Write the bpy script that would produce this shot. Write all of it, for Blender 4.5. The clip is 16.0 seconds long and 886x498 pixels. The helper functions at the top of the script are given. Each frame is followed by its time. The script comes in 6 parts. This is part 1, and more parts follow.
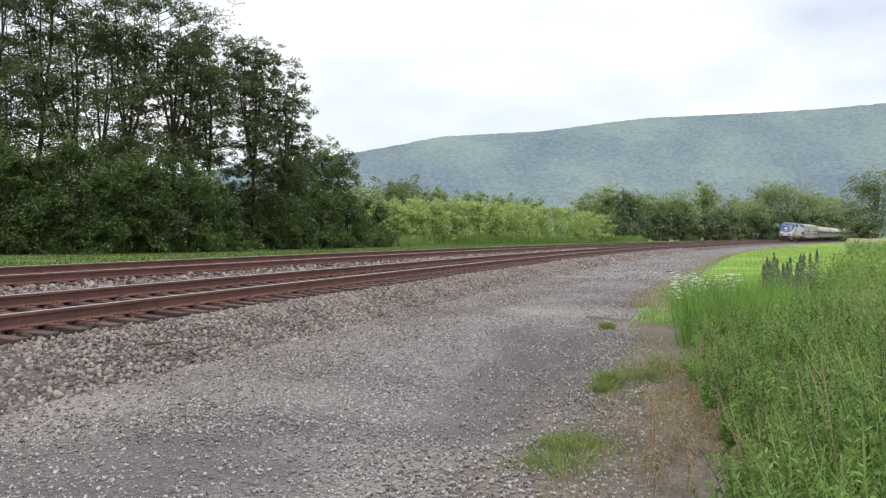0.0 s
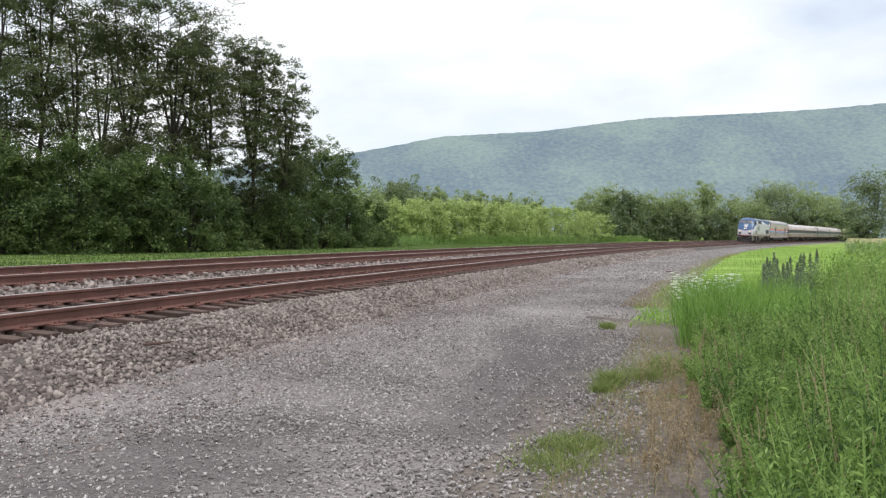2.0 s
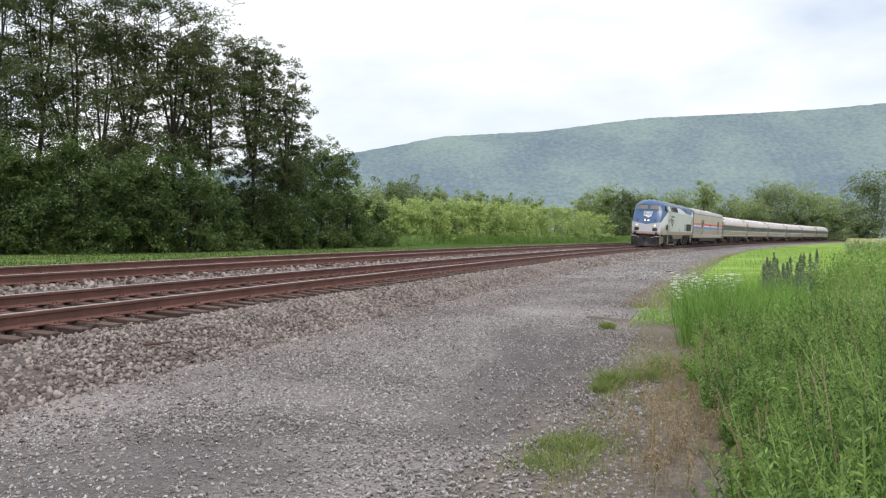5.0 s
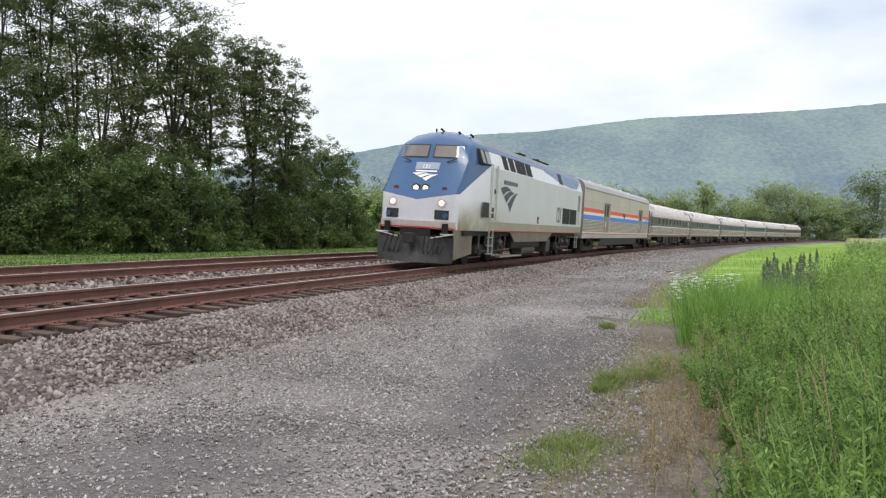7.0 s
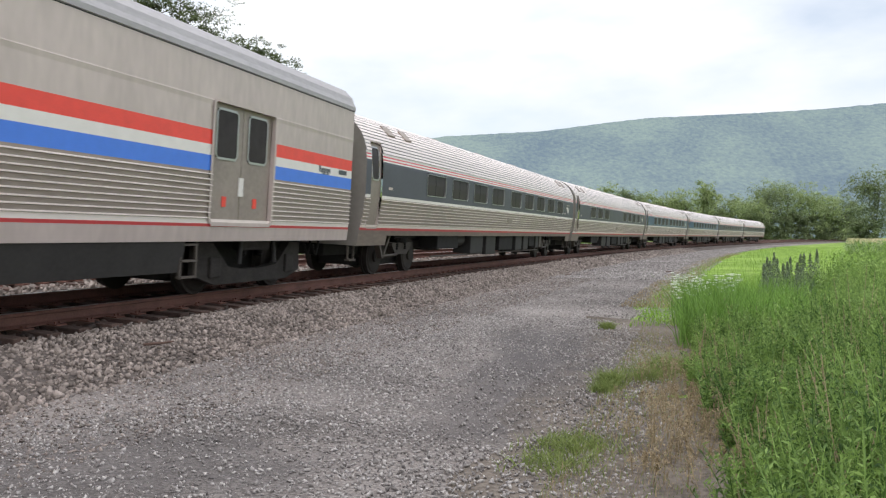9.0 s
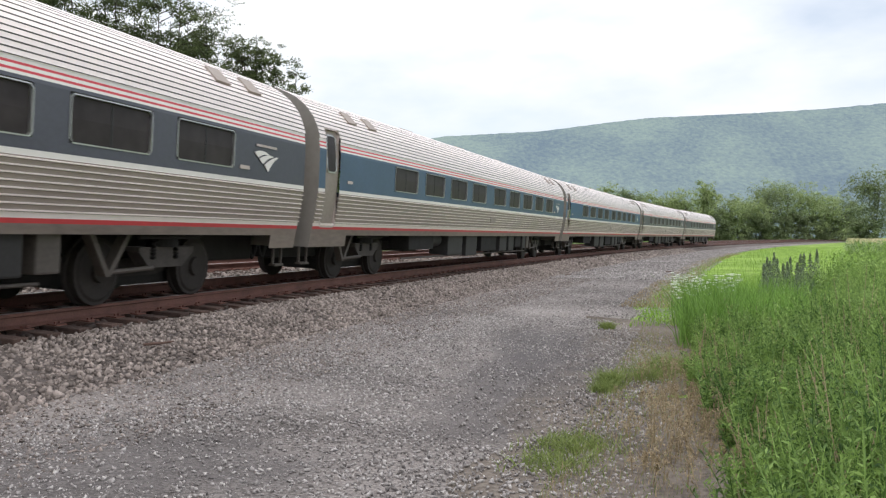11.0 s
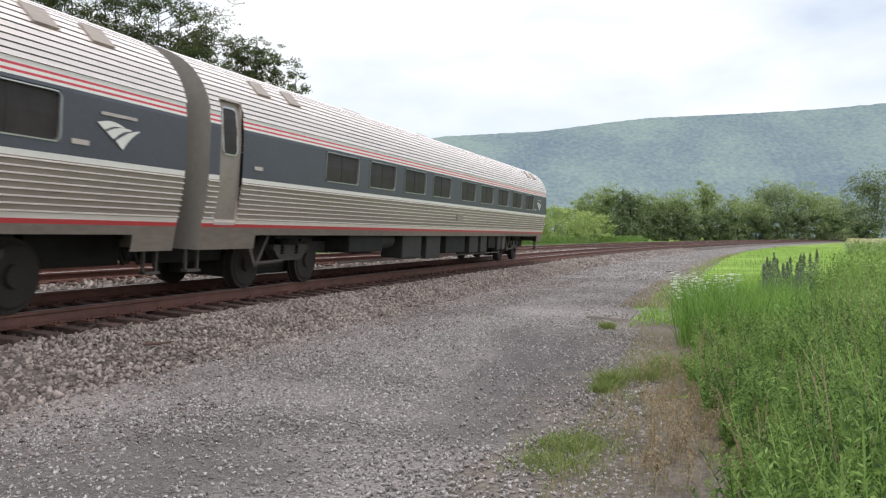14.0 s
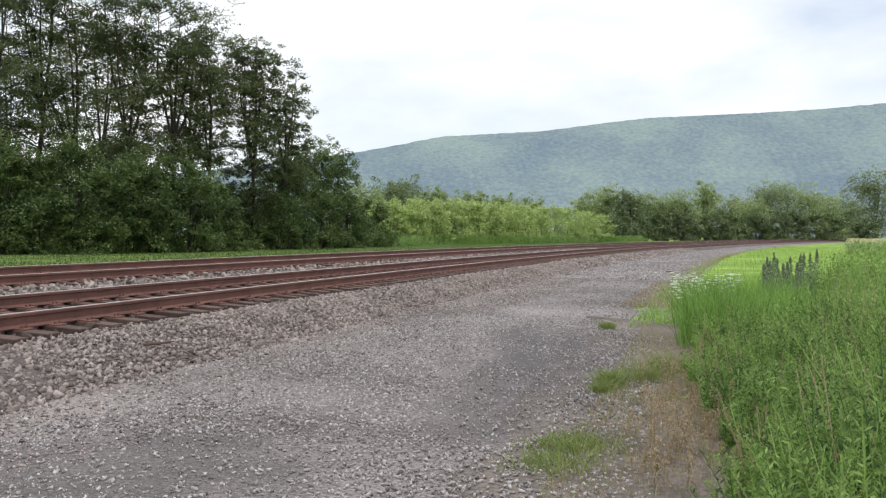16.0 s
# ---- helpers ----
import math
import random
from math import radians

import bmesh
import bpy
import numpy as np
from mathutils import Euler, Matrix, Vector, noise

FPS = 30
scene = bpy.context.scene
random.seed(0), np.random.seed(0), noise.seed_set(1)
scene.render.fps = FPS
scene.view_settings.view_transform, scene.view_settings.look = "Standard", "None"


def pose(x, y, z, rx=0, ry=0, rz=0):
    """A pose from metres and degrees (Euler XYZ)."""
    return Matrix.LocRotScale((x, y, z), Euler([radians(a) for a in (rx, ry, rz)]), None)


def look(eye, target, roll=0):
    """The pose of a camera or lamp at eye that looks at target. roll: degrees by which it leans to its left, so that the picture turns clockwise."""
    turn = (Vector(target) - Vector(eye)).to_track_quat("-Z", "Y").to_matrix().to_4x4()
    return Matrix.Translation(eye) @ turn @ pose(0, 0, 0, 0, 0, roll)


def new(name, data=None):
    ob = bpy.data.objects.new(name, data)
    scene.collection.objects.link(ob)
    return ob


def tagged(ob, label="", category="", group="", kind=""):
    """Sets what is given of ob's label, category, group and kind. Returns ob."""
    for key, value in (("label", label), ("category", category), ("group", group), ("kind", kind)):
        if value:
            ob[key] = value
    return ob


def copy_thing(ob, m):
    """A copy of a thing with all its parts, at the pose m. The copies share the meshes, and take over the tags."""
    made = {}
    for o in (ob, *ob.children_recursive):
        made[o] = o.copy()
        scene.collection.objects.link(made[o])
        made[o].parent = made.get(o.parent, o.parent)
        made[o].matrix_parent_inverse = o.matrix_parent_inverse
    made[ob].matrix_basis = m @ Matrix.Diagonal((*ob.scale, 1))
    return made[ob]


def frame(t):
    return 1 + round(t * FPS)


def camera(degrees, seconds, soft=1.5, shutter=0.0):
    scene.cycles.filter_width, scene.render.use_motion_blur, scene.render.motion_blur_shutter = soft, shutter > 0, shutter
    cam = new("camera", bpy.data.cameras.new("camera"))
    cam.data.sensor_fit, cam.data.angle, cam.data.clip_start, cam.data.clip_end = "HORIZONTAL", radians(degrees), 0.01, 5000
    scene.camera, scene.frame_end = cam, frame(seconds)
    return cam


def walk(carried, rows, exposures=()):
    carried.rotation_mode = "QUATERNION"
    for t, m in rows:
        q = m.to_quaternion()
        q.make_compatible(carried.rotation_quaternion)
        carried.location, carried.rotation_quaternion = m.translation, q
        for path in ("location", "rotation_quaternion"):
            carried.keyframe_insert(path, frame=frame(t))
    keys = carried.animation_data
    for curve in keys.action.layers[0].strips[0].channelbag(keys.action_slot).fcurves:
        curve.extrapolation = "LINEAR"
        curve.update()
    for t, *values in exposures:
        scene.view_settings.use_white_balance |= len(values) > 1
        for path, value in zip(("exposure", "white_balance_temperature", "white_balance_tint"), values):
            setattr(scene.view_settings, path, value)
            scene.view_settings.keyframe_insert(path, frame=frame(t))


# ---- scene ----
# ---- camera ----
EYE = 1.55
cam = camera(55.64, 16.0, soft=1.25, shutter=0.06)
STAND = look((0, 0, EYE), (0, 10, EYE - 0.1515), 0.14)
walk(cam, [(0.0, STAND), (16.0, STAND)])

# ---- light ----
SUN_UP, SUN_AZ = radians(66), radians(165)   # azimuth clockwise from +y: high, behind the camera's right shoulder
world = bpy.data.worlds.new("sky")
scene.world = world
world.use_nodes = True
wn, wl = world.node_tree.nodes, world.node_tree.links
wn.clear()
w_out = wn.new("ShaderNodeOutputWorld")
w_bg = wn.new("ShaderNodeBackground")
w_sky = wn.new("ShaderNodeTexSky")
w_sky.sky_type, w_sky.sun_disc = "NISHITA", False
w_sky.sun_elevation, w_sky.sun_rotation = SUN_UP, SUN_AZ
w_sky.air_density, w_sky.dust_density = 1.0, 0.8
w_scale = wn.new("ShaderNodeVectorMath")
w_scale.operation = "SCALE"
w_scale.inputs["Scale"].default_value = 0.15
w_tc = wn.new("ShaderNodeTexCoord")
w_map = wn.new("ShaderNodeMapping")
w_map.inputs["Scale"].default_value = (1.0, 1.0, 2.6)
w_noise = wn.new("ShaderNodeTexNoise")
w_noise.inputs["Scale"].default_value = 2.2
w_noise.inputs["Detail"].default_value = 6
w_noise.inputs["Roughness"].default_value = 0.5
w_ramp = wn.new("ShaderNodeValToRGB")
w_ramp.color_ramp.elements[0].position, w_ramp.color_ramp.elements[1].position = 0.40, 0.60
w_ramp.color_ramp.elements[0].color = (0.44, 0.44, 0.44, 1)
w_ramp.color_ramp.elements[1].color = (1, 1, 1, 1)
w_mix = wn.new("ShaderNodeMix")
w_mix.data_type = "RGBA"
wl.new(w_sky.outputs["Color"], w_scale.inputs[0])
wl.new(w_tc.outputs["Generated"], w_map.inputs["Vector"])
wl.new(w_map.outputs["Vector"], w_noise.inputs["Vector"])
wl.new(w_noise.outputs["Fac"], w_ramp.inputs["Fac"])
wl.new(w_ramp.outputs["Color"], w_mix.inputs["Factor"])
wl.new(w_scale.outputs["Vector"], w_mix.inputs["A"])
# an overcast sky is brighter towards the zenith than at the horizon
w_sep = wn.new("ShaderNodeSeparateXYZ")
w_up = wn.new("ShaderNodeMapRange")
w_up.inputs["To Min"].default_value, w_up.inputs["To Max"].default_value = 0.97, 1.9
w_cloud = wn.new("ShaderNodeVectorMath")
w_cloud.operation = "SCALE"
w_cloud.inputs[0].default_value = (1.0, 1.01, 1.03)
wl.new(w_tc.outputs["Generated"], w_sep.inputs[0])
wl.new(w_sep.outputs["Z"], w_up.inputs["Value"])
wl.new(w_up.outputs["Result"], w_cloud.inputs["Scale"])
wl.new(w_cloud.outputs["Vector"], w_mix.inputs["B"])
wl.new(w_mix.outputs["Result"], w_bg.inputs["Color"])
w_bg.inputs["Strength"].default_value = 1.0
wl.new(w_bg.outputs["Background"], w_out.inputs["Surface"])

sun = new("sun", bpy.data.lights.new("sun", "SUN"))
sun.data.energy, sun.data.angle, sun.data.color = 1.1, radians(14), (1.0, 0.96, 0.9)
sun.matrix_world = look((60 * math.sin(SUN_AZ) * math.cos(SUN_UP), 60 * math.cos(SUN_AZ) * math.cos(SUN_UP), 60 * math.sin(SUN_UP)), (0, 0, 0))
scene.view_settings.exposure = 0.0


# ---- the line of the track ----
def heading(s):
    u = np.clip(s, -30, 260) / 100
    return 0.3011 + 0.1829 * u - 0.04824 * u ** 2 + 0.01141 * u ** 3 - 0.0023 * u ** 4 + np.where(s < -30, (s + 30) * 0.002, 0)


LINE_S = np.arange(-330.0, 640.0, 1.0)
LINE_T = heading(LINE_S)
LINE_X, LINE_Y = np.cumsum(np.sin(LINE_T)), np.cumsum(np.cos(LINE_T))
I0 = int(np.searchsorted(LINE_S, 0))
LINE_X, LINE_Y = LINE_X - LINE_X[I0] - 4.48, LINE_Y - LINE_Y[I0] + 15.0
RAIL_Z, CANT = 0.65, 0.0592
SPACING, FAR_DZ = 4.6, 0.19


def track(s, lat=0.0):
    """Point at arc length s and lateral offset lat (towards the camera positive)."""
    x, y, t = np.interp(s, LINE_S, LINE_X), np.interp(s, LINE_S, LINE_Y), np.interp(s, LINE_S, LINE_T)
    return x + lat * np.cos(t), y - lat * np.sin(t)


def rail_z(lat):
    return RAIL_Z - lat * CANT if lat > -SPACING / 2 else RAIL_Z + FAR_DZ - (lat + SPACING) * CANT


def side_of(x, y):
    """Arc length and lateral offset of points of the plan (arrays)."""
    sx, sy, st, ss = LINE_X[::2], LINE_Y[::2], LINE_T[::2], LINE_S[::2]
    x, y = np.atleast_1d(x), np.atleast_1d(y)
    out_s, out_l = np.empty(len(x)), np.empty(len(x))
    for a in range(0, len(x), 4000):
        px, py = x[a:a + 4000], y[a:a + 4000]
        i = ((px[:, None] - sx) ** 2 + (py[:, None] - sy) ** 2).argmin(1)
        dx, dy = px - sx[i], py - sy[i]
        out_s[a:a + 4000] = ss[i] + dx * np.sin(st[i]) + dy * np.cos(st[i])
        out_l[a:a + 4000] = dx * np.cos(st[i]) - dy * np.sin(st[i])
    return out_s, out_l


# ---- materials ----
def material(name, base=(0.5, 0.5, 0.5), rough=0.6, metal=0.0, vary=0.15, scale=6.0, fine=60.0, bump=0.0, dist=0.01, second=None, island=0.0, obj_rand=0.0, spec=0.5, stretch=(1, 1, 1), trans=0.0, contrast=1.0):
    m = bpy.data.materials.new(name)
    m.use_nodes = True
    n, l = m.node_tree.nodes, m.node_tree.links
    b = n["Principled BSDF"]
    b.inputs["Roughness"].default_value, b.inputs["Metallic"].default_value = rough, metal
    b.inputs["Specular IOR Level"].default_value = spec
    tc, mp = n.new("ShaderNodeTexCoord"), n.new("ShaderNodeMapping")
    mp.inputs["Scale"].default_value = stretch
    l.new(tc.outputs["Object"], mp.inputs["Vector"])
    big, small = n.new("ShaderNodeTexNoise"), n.new("ShaderNodeTexNoise")
    big.inputs["Scale"].default_value, small.inputs["Scale"].default_value = scale, fine
    big.inputs["Detail"].default_value, small.inputs["Detail"].default_value = 5, 4
    for t in (big, small):
        l.new(mp.outputs["Vector"], t.inputs["Vector"])
    add = n.new("ShaderNodeMath")
    add.operation = "ADD"
    l.new(big.outputs["Fac"], add.inputs[0])
    l.new(small.outputs["Fac"], add.inputs[1])
    last = add.outputs[0]
    lo, hi = 0.7, 1.3
    if island or obj_rand:
        src = n.new("ShaderNodeNewGeometry").outputs["Random Per Island"] if island else n.new("ShaderNodeObjectInfo").outputs["Random"]
        k = island or obj_rand
        mad = n.new("ShaderNodeMath")
        mad.operation = "MULTIPLY_ADD"
        l.new(src, mad.inputs[0])
        mad.inputs[1].default_value = k
        l.new(last, mad.inputs[2])
        last, hi, lo = mad.outputs[0], 1.2 + k, 0.8
    mid_v = (lo + hi) / 2
    lo, hi = mid_v - (mid_v - lo) / contrast, mid_v + (hi - mid_v) / contrast
    rng = n.new("ShaderNodeMapRange")
    rng.inputs["From Min"].default_value, rng.inputs["From Max"].default_value = lo, hi
    l.new(last, rng.inputs["Value"])
    mix = n.new("ShaderNodeMix")
    mix.data_type = "RGBA"
    dark = tuple(max(0.0, c * (1 - vary)) for c in base)
    light = second or tuple(min(1.0, c * (1 + vary)) for c in base)
    mix.inputs["A"].default_value, mix.inputs["B"].default_value = (*dark, 1), (*light, 1)
    l.new(rng.outputs["Result"], mix.inputs["Factor"])
    l.new(mix.outputs["Result"], b.inputs["Base Color"])
    if bump:
        bp = n.new("ShaderNodeBump")
        bp.inputs["Strength"].default_value, bp.inputs["Distance"].default_value = bump, dist
        l.new(small.outputs["Fac"], bp.inputs["Height"])
        l.new(bp.outputs["Normal"], b.inputs["Normal"])
    if trans:
        tr, ms = n.new("ShaderNodeBsdfTranslucent"), n.new("ShaderNodeMixShader")
        ms.inputs["Fac"].default_value = trans
        l.new(mix.outputs["Result"], tr.inputs["Color"])
        l.new(b.outputs["BSDF"], ms.inputs[1])
        l.new(tr.outputs["BSDF"], ms.inputs[2])
        l.new(ms.outputs["Shader"], n["Material Output"].inputs["Surface"])
    return m


def glowing(name, colour, strength):
    m = material(name, colour, 0.2)
    b = m.node_tree.nodes["Principled BSDF"]
    b.inputs["Emission Color"].default_value, b.inputs["Emission Strength"].default_value = (*colour, 1), strength
    return m


M_GRASS_SOIL = material("meadow soil", (0.15, 0.27, 0.045), 0.95, vary=0.3, scale=0.35, fine=7, bump=0.9, dist=0.06, second=(0.33, 0.46, 0.11), spec=0.1, contrast=1.5)
M_LOT = material("packed grey gravel", (0.205, 0.181, 0.172), 0.95, vary=0.5, scale=0.33, fine=38, bump=1.0, dist=0.025, second=(0.325, 0.292, 0.277), contrast=1.5, spec=0.2)
M_BALLAST = material("ballast bed", (0.125, 0.106, 0.098), 0.95, vary=0.5, scale=2, fine=22, bump=1.0, dist=0.06, spec=0.2)
M_STONE = material("ballast stone", (0.082, 0.065, 0.057), 0.9, vary=0.4, scale=0.8, fine=30, second=(0.43, 0.365, 0.33), island=1.0, spec=0.3)
M_DIRT = material("dry trodden soil", (0.145, 0.122, 0.108), 0.95, vary=0.4, scale=1.2, fine=26, bump=0.8, dist=0.02, second=(0.25, 0.215, 0.185), spec=0.1)
# Brown greasy stone, darkened further in colour for the train's shadow.
M_CRIB = material("greasy shade-darkened brown crib stone", (0.05, 0.036, 0.030), 0.85, vary=0.4, scale=0.8, fine=30, second=(0.125, 0.092, 0.080), island=1.0, spec=0.3)
M_ASPHALT = material("dark worn asphalt", (0.075, 0.07, 0.073), 0.9, vary=0.4, scale=1.2, fine=30, bump=0.6, dist=0.01, second=(0.15, 0.14, 0.145))
M_PEBBLE = material("grey pebble", (0.14, 0.124, 0.119), 0.9, vary=0.35, scale=0.5, fine=40, second=(0.57, 0.53, 0.512), island=1.0, spec=0.3)
# Shade of the trees on the bank is put into these two darker greens.
M_BANK = material("shade-darkened bank grass", (0.07, 0.125, 0.025), 0.7, vary=0.3, scale=0.6, fine=5, second=(0.13, 0.20, 0.045), island=0.7, trans=0.3)
M_BANKSOIL = material("shade-darkened green verge", (0.075, 0.125, 0.028), 0.95, vary=0.3, scale=0.4, fine=6, bump=0.6, dist=0.05, second=(0.15, 0.215, 0.055), spec=0.1)
M_RUST = material("rusted rail steel", (0.135, 0.060, 0.045), 0.75, vary=0.35, scale=3, fine=50, bump=0.2, dist=0.003)
M_RAILTOP = material("worn rail head", (0.50, 0.47, 0.46), 0.48, metal=0.8, vary=0.2, scale=4, fine=80)
M_TIE = material("weathered tie timber", (0.095, 0.058, 0.046), 0.9, vary=0.45, scale=6, fine=40, bump=0.5, dist=0.01, obj_rand=0.4, stretch=(1, 6, 6))
M_PLATE = material("rusted tie plate", (0.15, 0.065, 0.048), 0.8, vary=0.3, scale=8, fine=60)
M_STEEL = material("stainless steel", (0.84, 0.745, 0.72), 0.38, metal=0.28, vary=0.07, scale=1.0, fine=22, stretch=(0.2, 1, 1))
# Light and shade of the ribs put into colour: darker strips between them.
M_FLUTE = material("darker flute steel", (0.34, 0.282, 0.25), 0.5, metal=0.3, vary=0.14, scale=1.0, fine=22, stretch=(0.2, 1, 1))
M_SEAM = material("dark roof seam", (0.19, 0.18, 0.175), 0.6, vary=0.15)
M_STEEL_DULL = material("dull stainless steel", (0.575, 0.487, 0.462), 0.46, metal=0.25, vary=0.11, scale=0.8, fine=9, stretch=(1, 1, 0.3))
M_ROOF = material("weathered roof steel", (0.40, 0.38, 0.40), 0.55, metal=0.2, vary=0.12, scale=0.8, fine=20, stretch=(0.3, 1, 1))
M_ENDCAP = material("grimy car end", (0.25, 0.225, 0.205), 0.65, vary=0.10, scale=1.5, fine=9)
M_ROOFGREY = material("dark roof paint", (0.13, 0.145, 0.17), 0.5, vary=0.2, scale=1.0, fine=18)
# Wheel, casting and truck colours are darkened to carry the shade under the cars.
M_WHEEL = material("worn wheel steel", (0.032, 0.027, 0.024), 0.7, vary=0.25, scale=3, fine=20, spec=0.3)
M_BOLSTER = material("dusty grey casting", (0.06, 0.051, 0.045), 0.75, vary=0.3, scale=4, fine=24)
M_DOOR = material("brownish worn door steel", (0.33, 0.28, 0.25), 0.5, metal=0.3, vary=0.14, scale=1.5, fine=16)
M_TRUCK = material("dusty truck steel", (0.036, 0.032, 0.029), 0.8, vary=0.35, scale=4, fine=30, spec=0.3)
M_SILVER = material("silver grey paint", (0.685, 0.665, 0.715), 0.36, metal=0.12, vary=0.06, scale=0.8, fine=16)
M_SILVER_CLEAN = material("clean silver paint", (0.66, 0.645, 0.69), 0.36, metal=0.1, vary=0.08, scale=1.2, fine=16)
M_SILVER_LOW = material("grimy lower silver paint", (0.34, 0.295, 0.24), 0.45, vary=0.16, scale=1.0, fine=16)
M_BLUE = material("loco blue paint", (0.034, 0.094, 0.215), 0.26, vary=0.10, scale=1.0, fine=20)
M_BANDBLUE = material("band bright blue", (0.026, 0.078, 0.185), 0.32, vary=0.10, scale=1.0, fine=20)
M_BANDMID = material("band faded blue", (0.055, 0.10, 0.165), 0.42, vary=0.12, scale=1.0, fine=20)
M_BANDSLATE = material("band slate", (0.070, 0.072, 0.094), 0.45, vary=0.12, scale=1.0, fine=20)
M_STRIPEBLUE = material("stripe blue", (0.07, 0.22, 0.78), 0.4, vary=0.06)
M_RED = material("stripe red", (0.86, 0.075, 0.055), 0.4, vary=0.08)
M_CRIMSON = material("thin crimson stripe", (0.62, 0.05, 0.075), 0.4, vary=0.08)
M_DARKRED = material("lower stripe red", (0.52, 0.045, 0.05), 0.45, vary=0.12)
M_WHITE = material("white paint", (0.80, 0.765, 0.735), 0.4, vary=0.05)
M_DARKGREY = material("dark logo grey", (0.06, 0.07, 0.085), 0.45, vary=0.1)
# Underframe, box and skirt: grime, plus under-car shade in the base colour.
M_UNDER = material("shade-darkened grimy underframe", (0.020, 0.019, 0.018), 0.8, vary=0.35, scale=3, fine=30, spec=0.3)
M_BOX = material("underfloor box grey", (0.026, 0.024, 0.023), 0.65, vary=0.3, scale=2, fine=20)
M_SKIRT = material("grey brown skirt", (0.085, 0.071, 0.06), 0.6, vary=0.25, scale=1.5, fine=20)
M_SILL = material("road-grimed lower sill", (0.215, 0.175, 0.15), 0.55, metal=0.2, vary=0.22, scale=0.9, fine=14, stretch=(0.3, 1, 1))
M_PILOT = material("dust-caked grey skirt", (0.17, 0.142, 0.108), 0.6, vary=0.25, scale=1.2, fine=16)
M_PLOUGH = material("scoured plough steel", (0.055, 0.051, 0.049), 0.45, metal=0.3, vary=0.35, scale=2.5, fine=18)
M_NUMBER = material("pale blue number glass", (0.30, 0.35, 0.43), 0.3, vary=0.08)
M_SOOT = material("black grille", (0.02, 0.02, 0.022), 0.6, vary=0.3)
M_RUBBER = material("black diaphragm rubber", (0.025, 0.024, 0.023), 0.85, vary=0.3, spec=0.2)
M_GLASS = material("dark window glass", (0.048, 0.041, 0.042), 0.4, vary=0.25, scale=0.6, fine=4, spec=0.10)
M_CABGLASS = material("pale windscreen glass", (0.20, 0.178, 0.155), 0.1, vary=0.12, scale=1.2, fine=5)
M_ALU = material("aluminium trim", (0.52, 0.52, 0.52), 0.35, metal=0.8, vary=0.08)
M_CHROME = material("bright grab iron", (0.56, 0.56, 0.54), 0.3, metal=0.6, vary=0.05)
M_LAMP = glowing("lit headlamp", (1.0, 0.74, 0.52), 1.25)
M_LENSRED = material("red marker lens", (0.13, 0.015, 0.022), 0.2)
M_BARK = material("grey brown bark", (0.050, 0.040, 0.033), 0.9, vary=0.4, scale=3, fine=24, bump=0.6, dist=0.02)
M_LEAF_LOCUST = material("locust leaves", (0.070, 0.102, 0.042), 0.6, vary=0.35, scale=0.5, fine=2.5, second=(0.18, 0.215, 0.09), island=0.3, trans=0.42, contrast=1.3)
M_LEAF_SHRUB = material("shrub leaves", (0.070, 0.118, 0.038), 0.6, vary=0.35, scale=0.5, fine=2.5, second=(0.18, 0.25, 0.078), island=0.2, trans=0.42, contrast=1.7)
M_LEAF_VINE = material("pale vine leaves", (0.32, 0.43, 0.135), 0.6, vary=0.25, scale=0.25, fine=2, second=(0.64, 0.74, 0.31), island=0.8, trans=0.45)
# Haze of distance is put into these paled far-leaf colours.
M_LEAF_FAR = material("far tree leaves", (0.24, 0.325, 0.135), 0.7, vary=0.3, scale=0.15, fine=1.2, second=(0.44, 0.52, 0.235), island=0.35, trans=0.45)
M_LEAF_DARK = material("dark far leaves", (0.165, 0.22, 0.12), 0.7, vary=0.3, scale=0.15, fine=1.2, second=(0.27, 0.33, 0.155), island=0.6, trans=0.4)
M_WEED = material("green weed leaves", (0.070, 0.170, 0.034), 0.6, vary=0.4, scale=1.7, fine=6, second=(0.31, 0.46, 0.12), island=0.7, contrast=1.5, trans=0.42)
M_WEED_PALE = material("yellow-green weed leaves", (0.15, 0.28, 0.055), 0.6, vary=0.3, scale=1.2, fine=6, second=(0.44, 0.60, 0.18), island=0.7, contrast=1.3, trans=0.45)
M_BLADE = material("fresh grass blades", (0.17, 0.33, 0.04), 0.6, vary=0.3, scale=0.6, fine=5, second=(0.36, 0.56, 0.09), island=0.9, trans=0.4)
M_STAND = material("tall grass blades", (0.11, 0.24, 0.035), 0.6, vary=0.3, scale=0.6, fine=5, second=(0.29, 0.49, 0.10), island=0.8, trans=0.35)
M_DRY = material("dry grass stems", (0.30, 0.225, 0.13), 0.8, vary=0.3, scale=0.8, fine=6, second=(0.50, 0.40, 0.25), island=0.8, trans=0.3)
M_OLIVE = material("olive grass blades", (0.16, 0.24, 0.06), 0.7, vary=0.3, scale=1.5, fine=8, second=(0.34, 0.40, 0.13), island=0.8, trans=0.45)
M_SPIRE = material("dark seed spires", (0.15, 0.20, 0.135), 0.8, vary=0.3, scale=2, fine=10, second=(0.27, 0.33, 0.215), island=0.8, trans=0.25)
M_PETAL = material("white flower heads", (0.78, 0.79, 0.74), 0.7, vary=0.08)
M_CORN = material("corn leaves", (0.16, 0.27, 0.08), 0.6, vary=0.3, scale=0.6, fine=4, second=(0.36, 0.46, 0.19), island=0.9, trans=0.3)
M_TASSEL = material("corn tassels", (0.62, 0.55, 0.34), 0.8, vary=0.2)


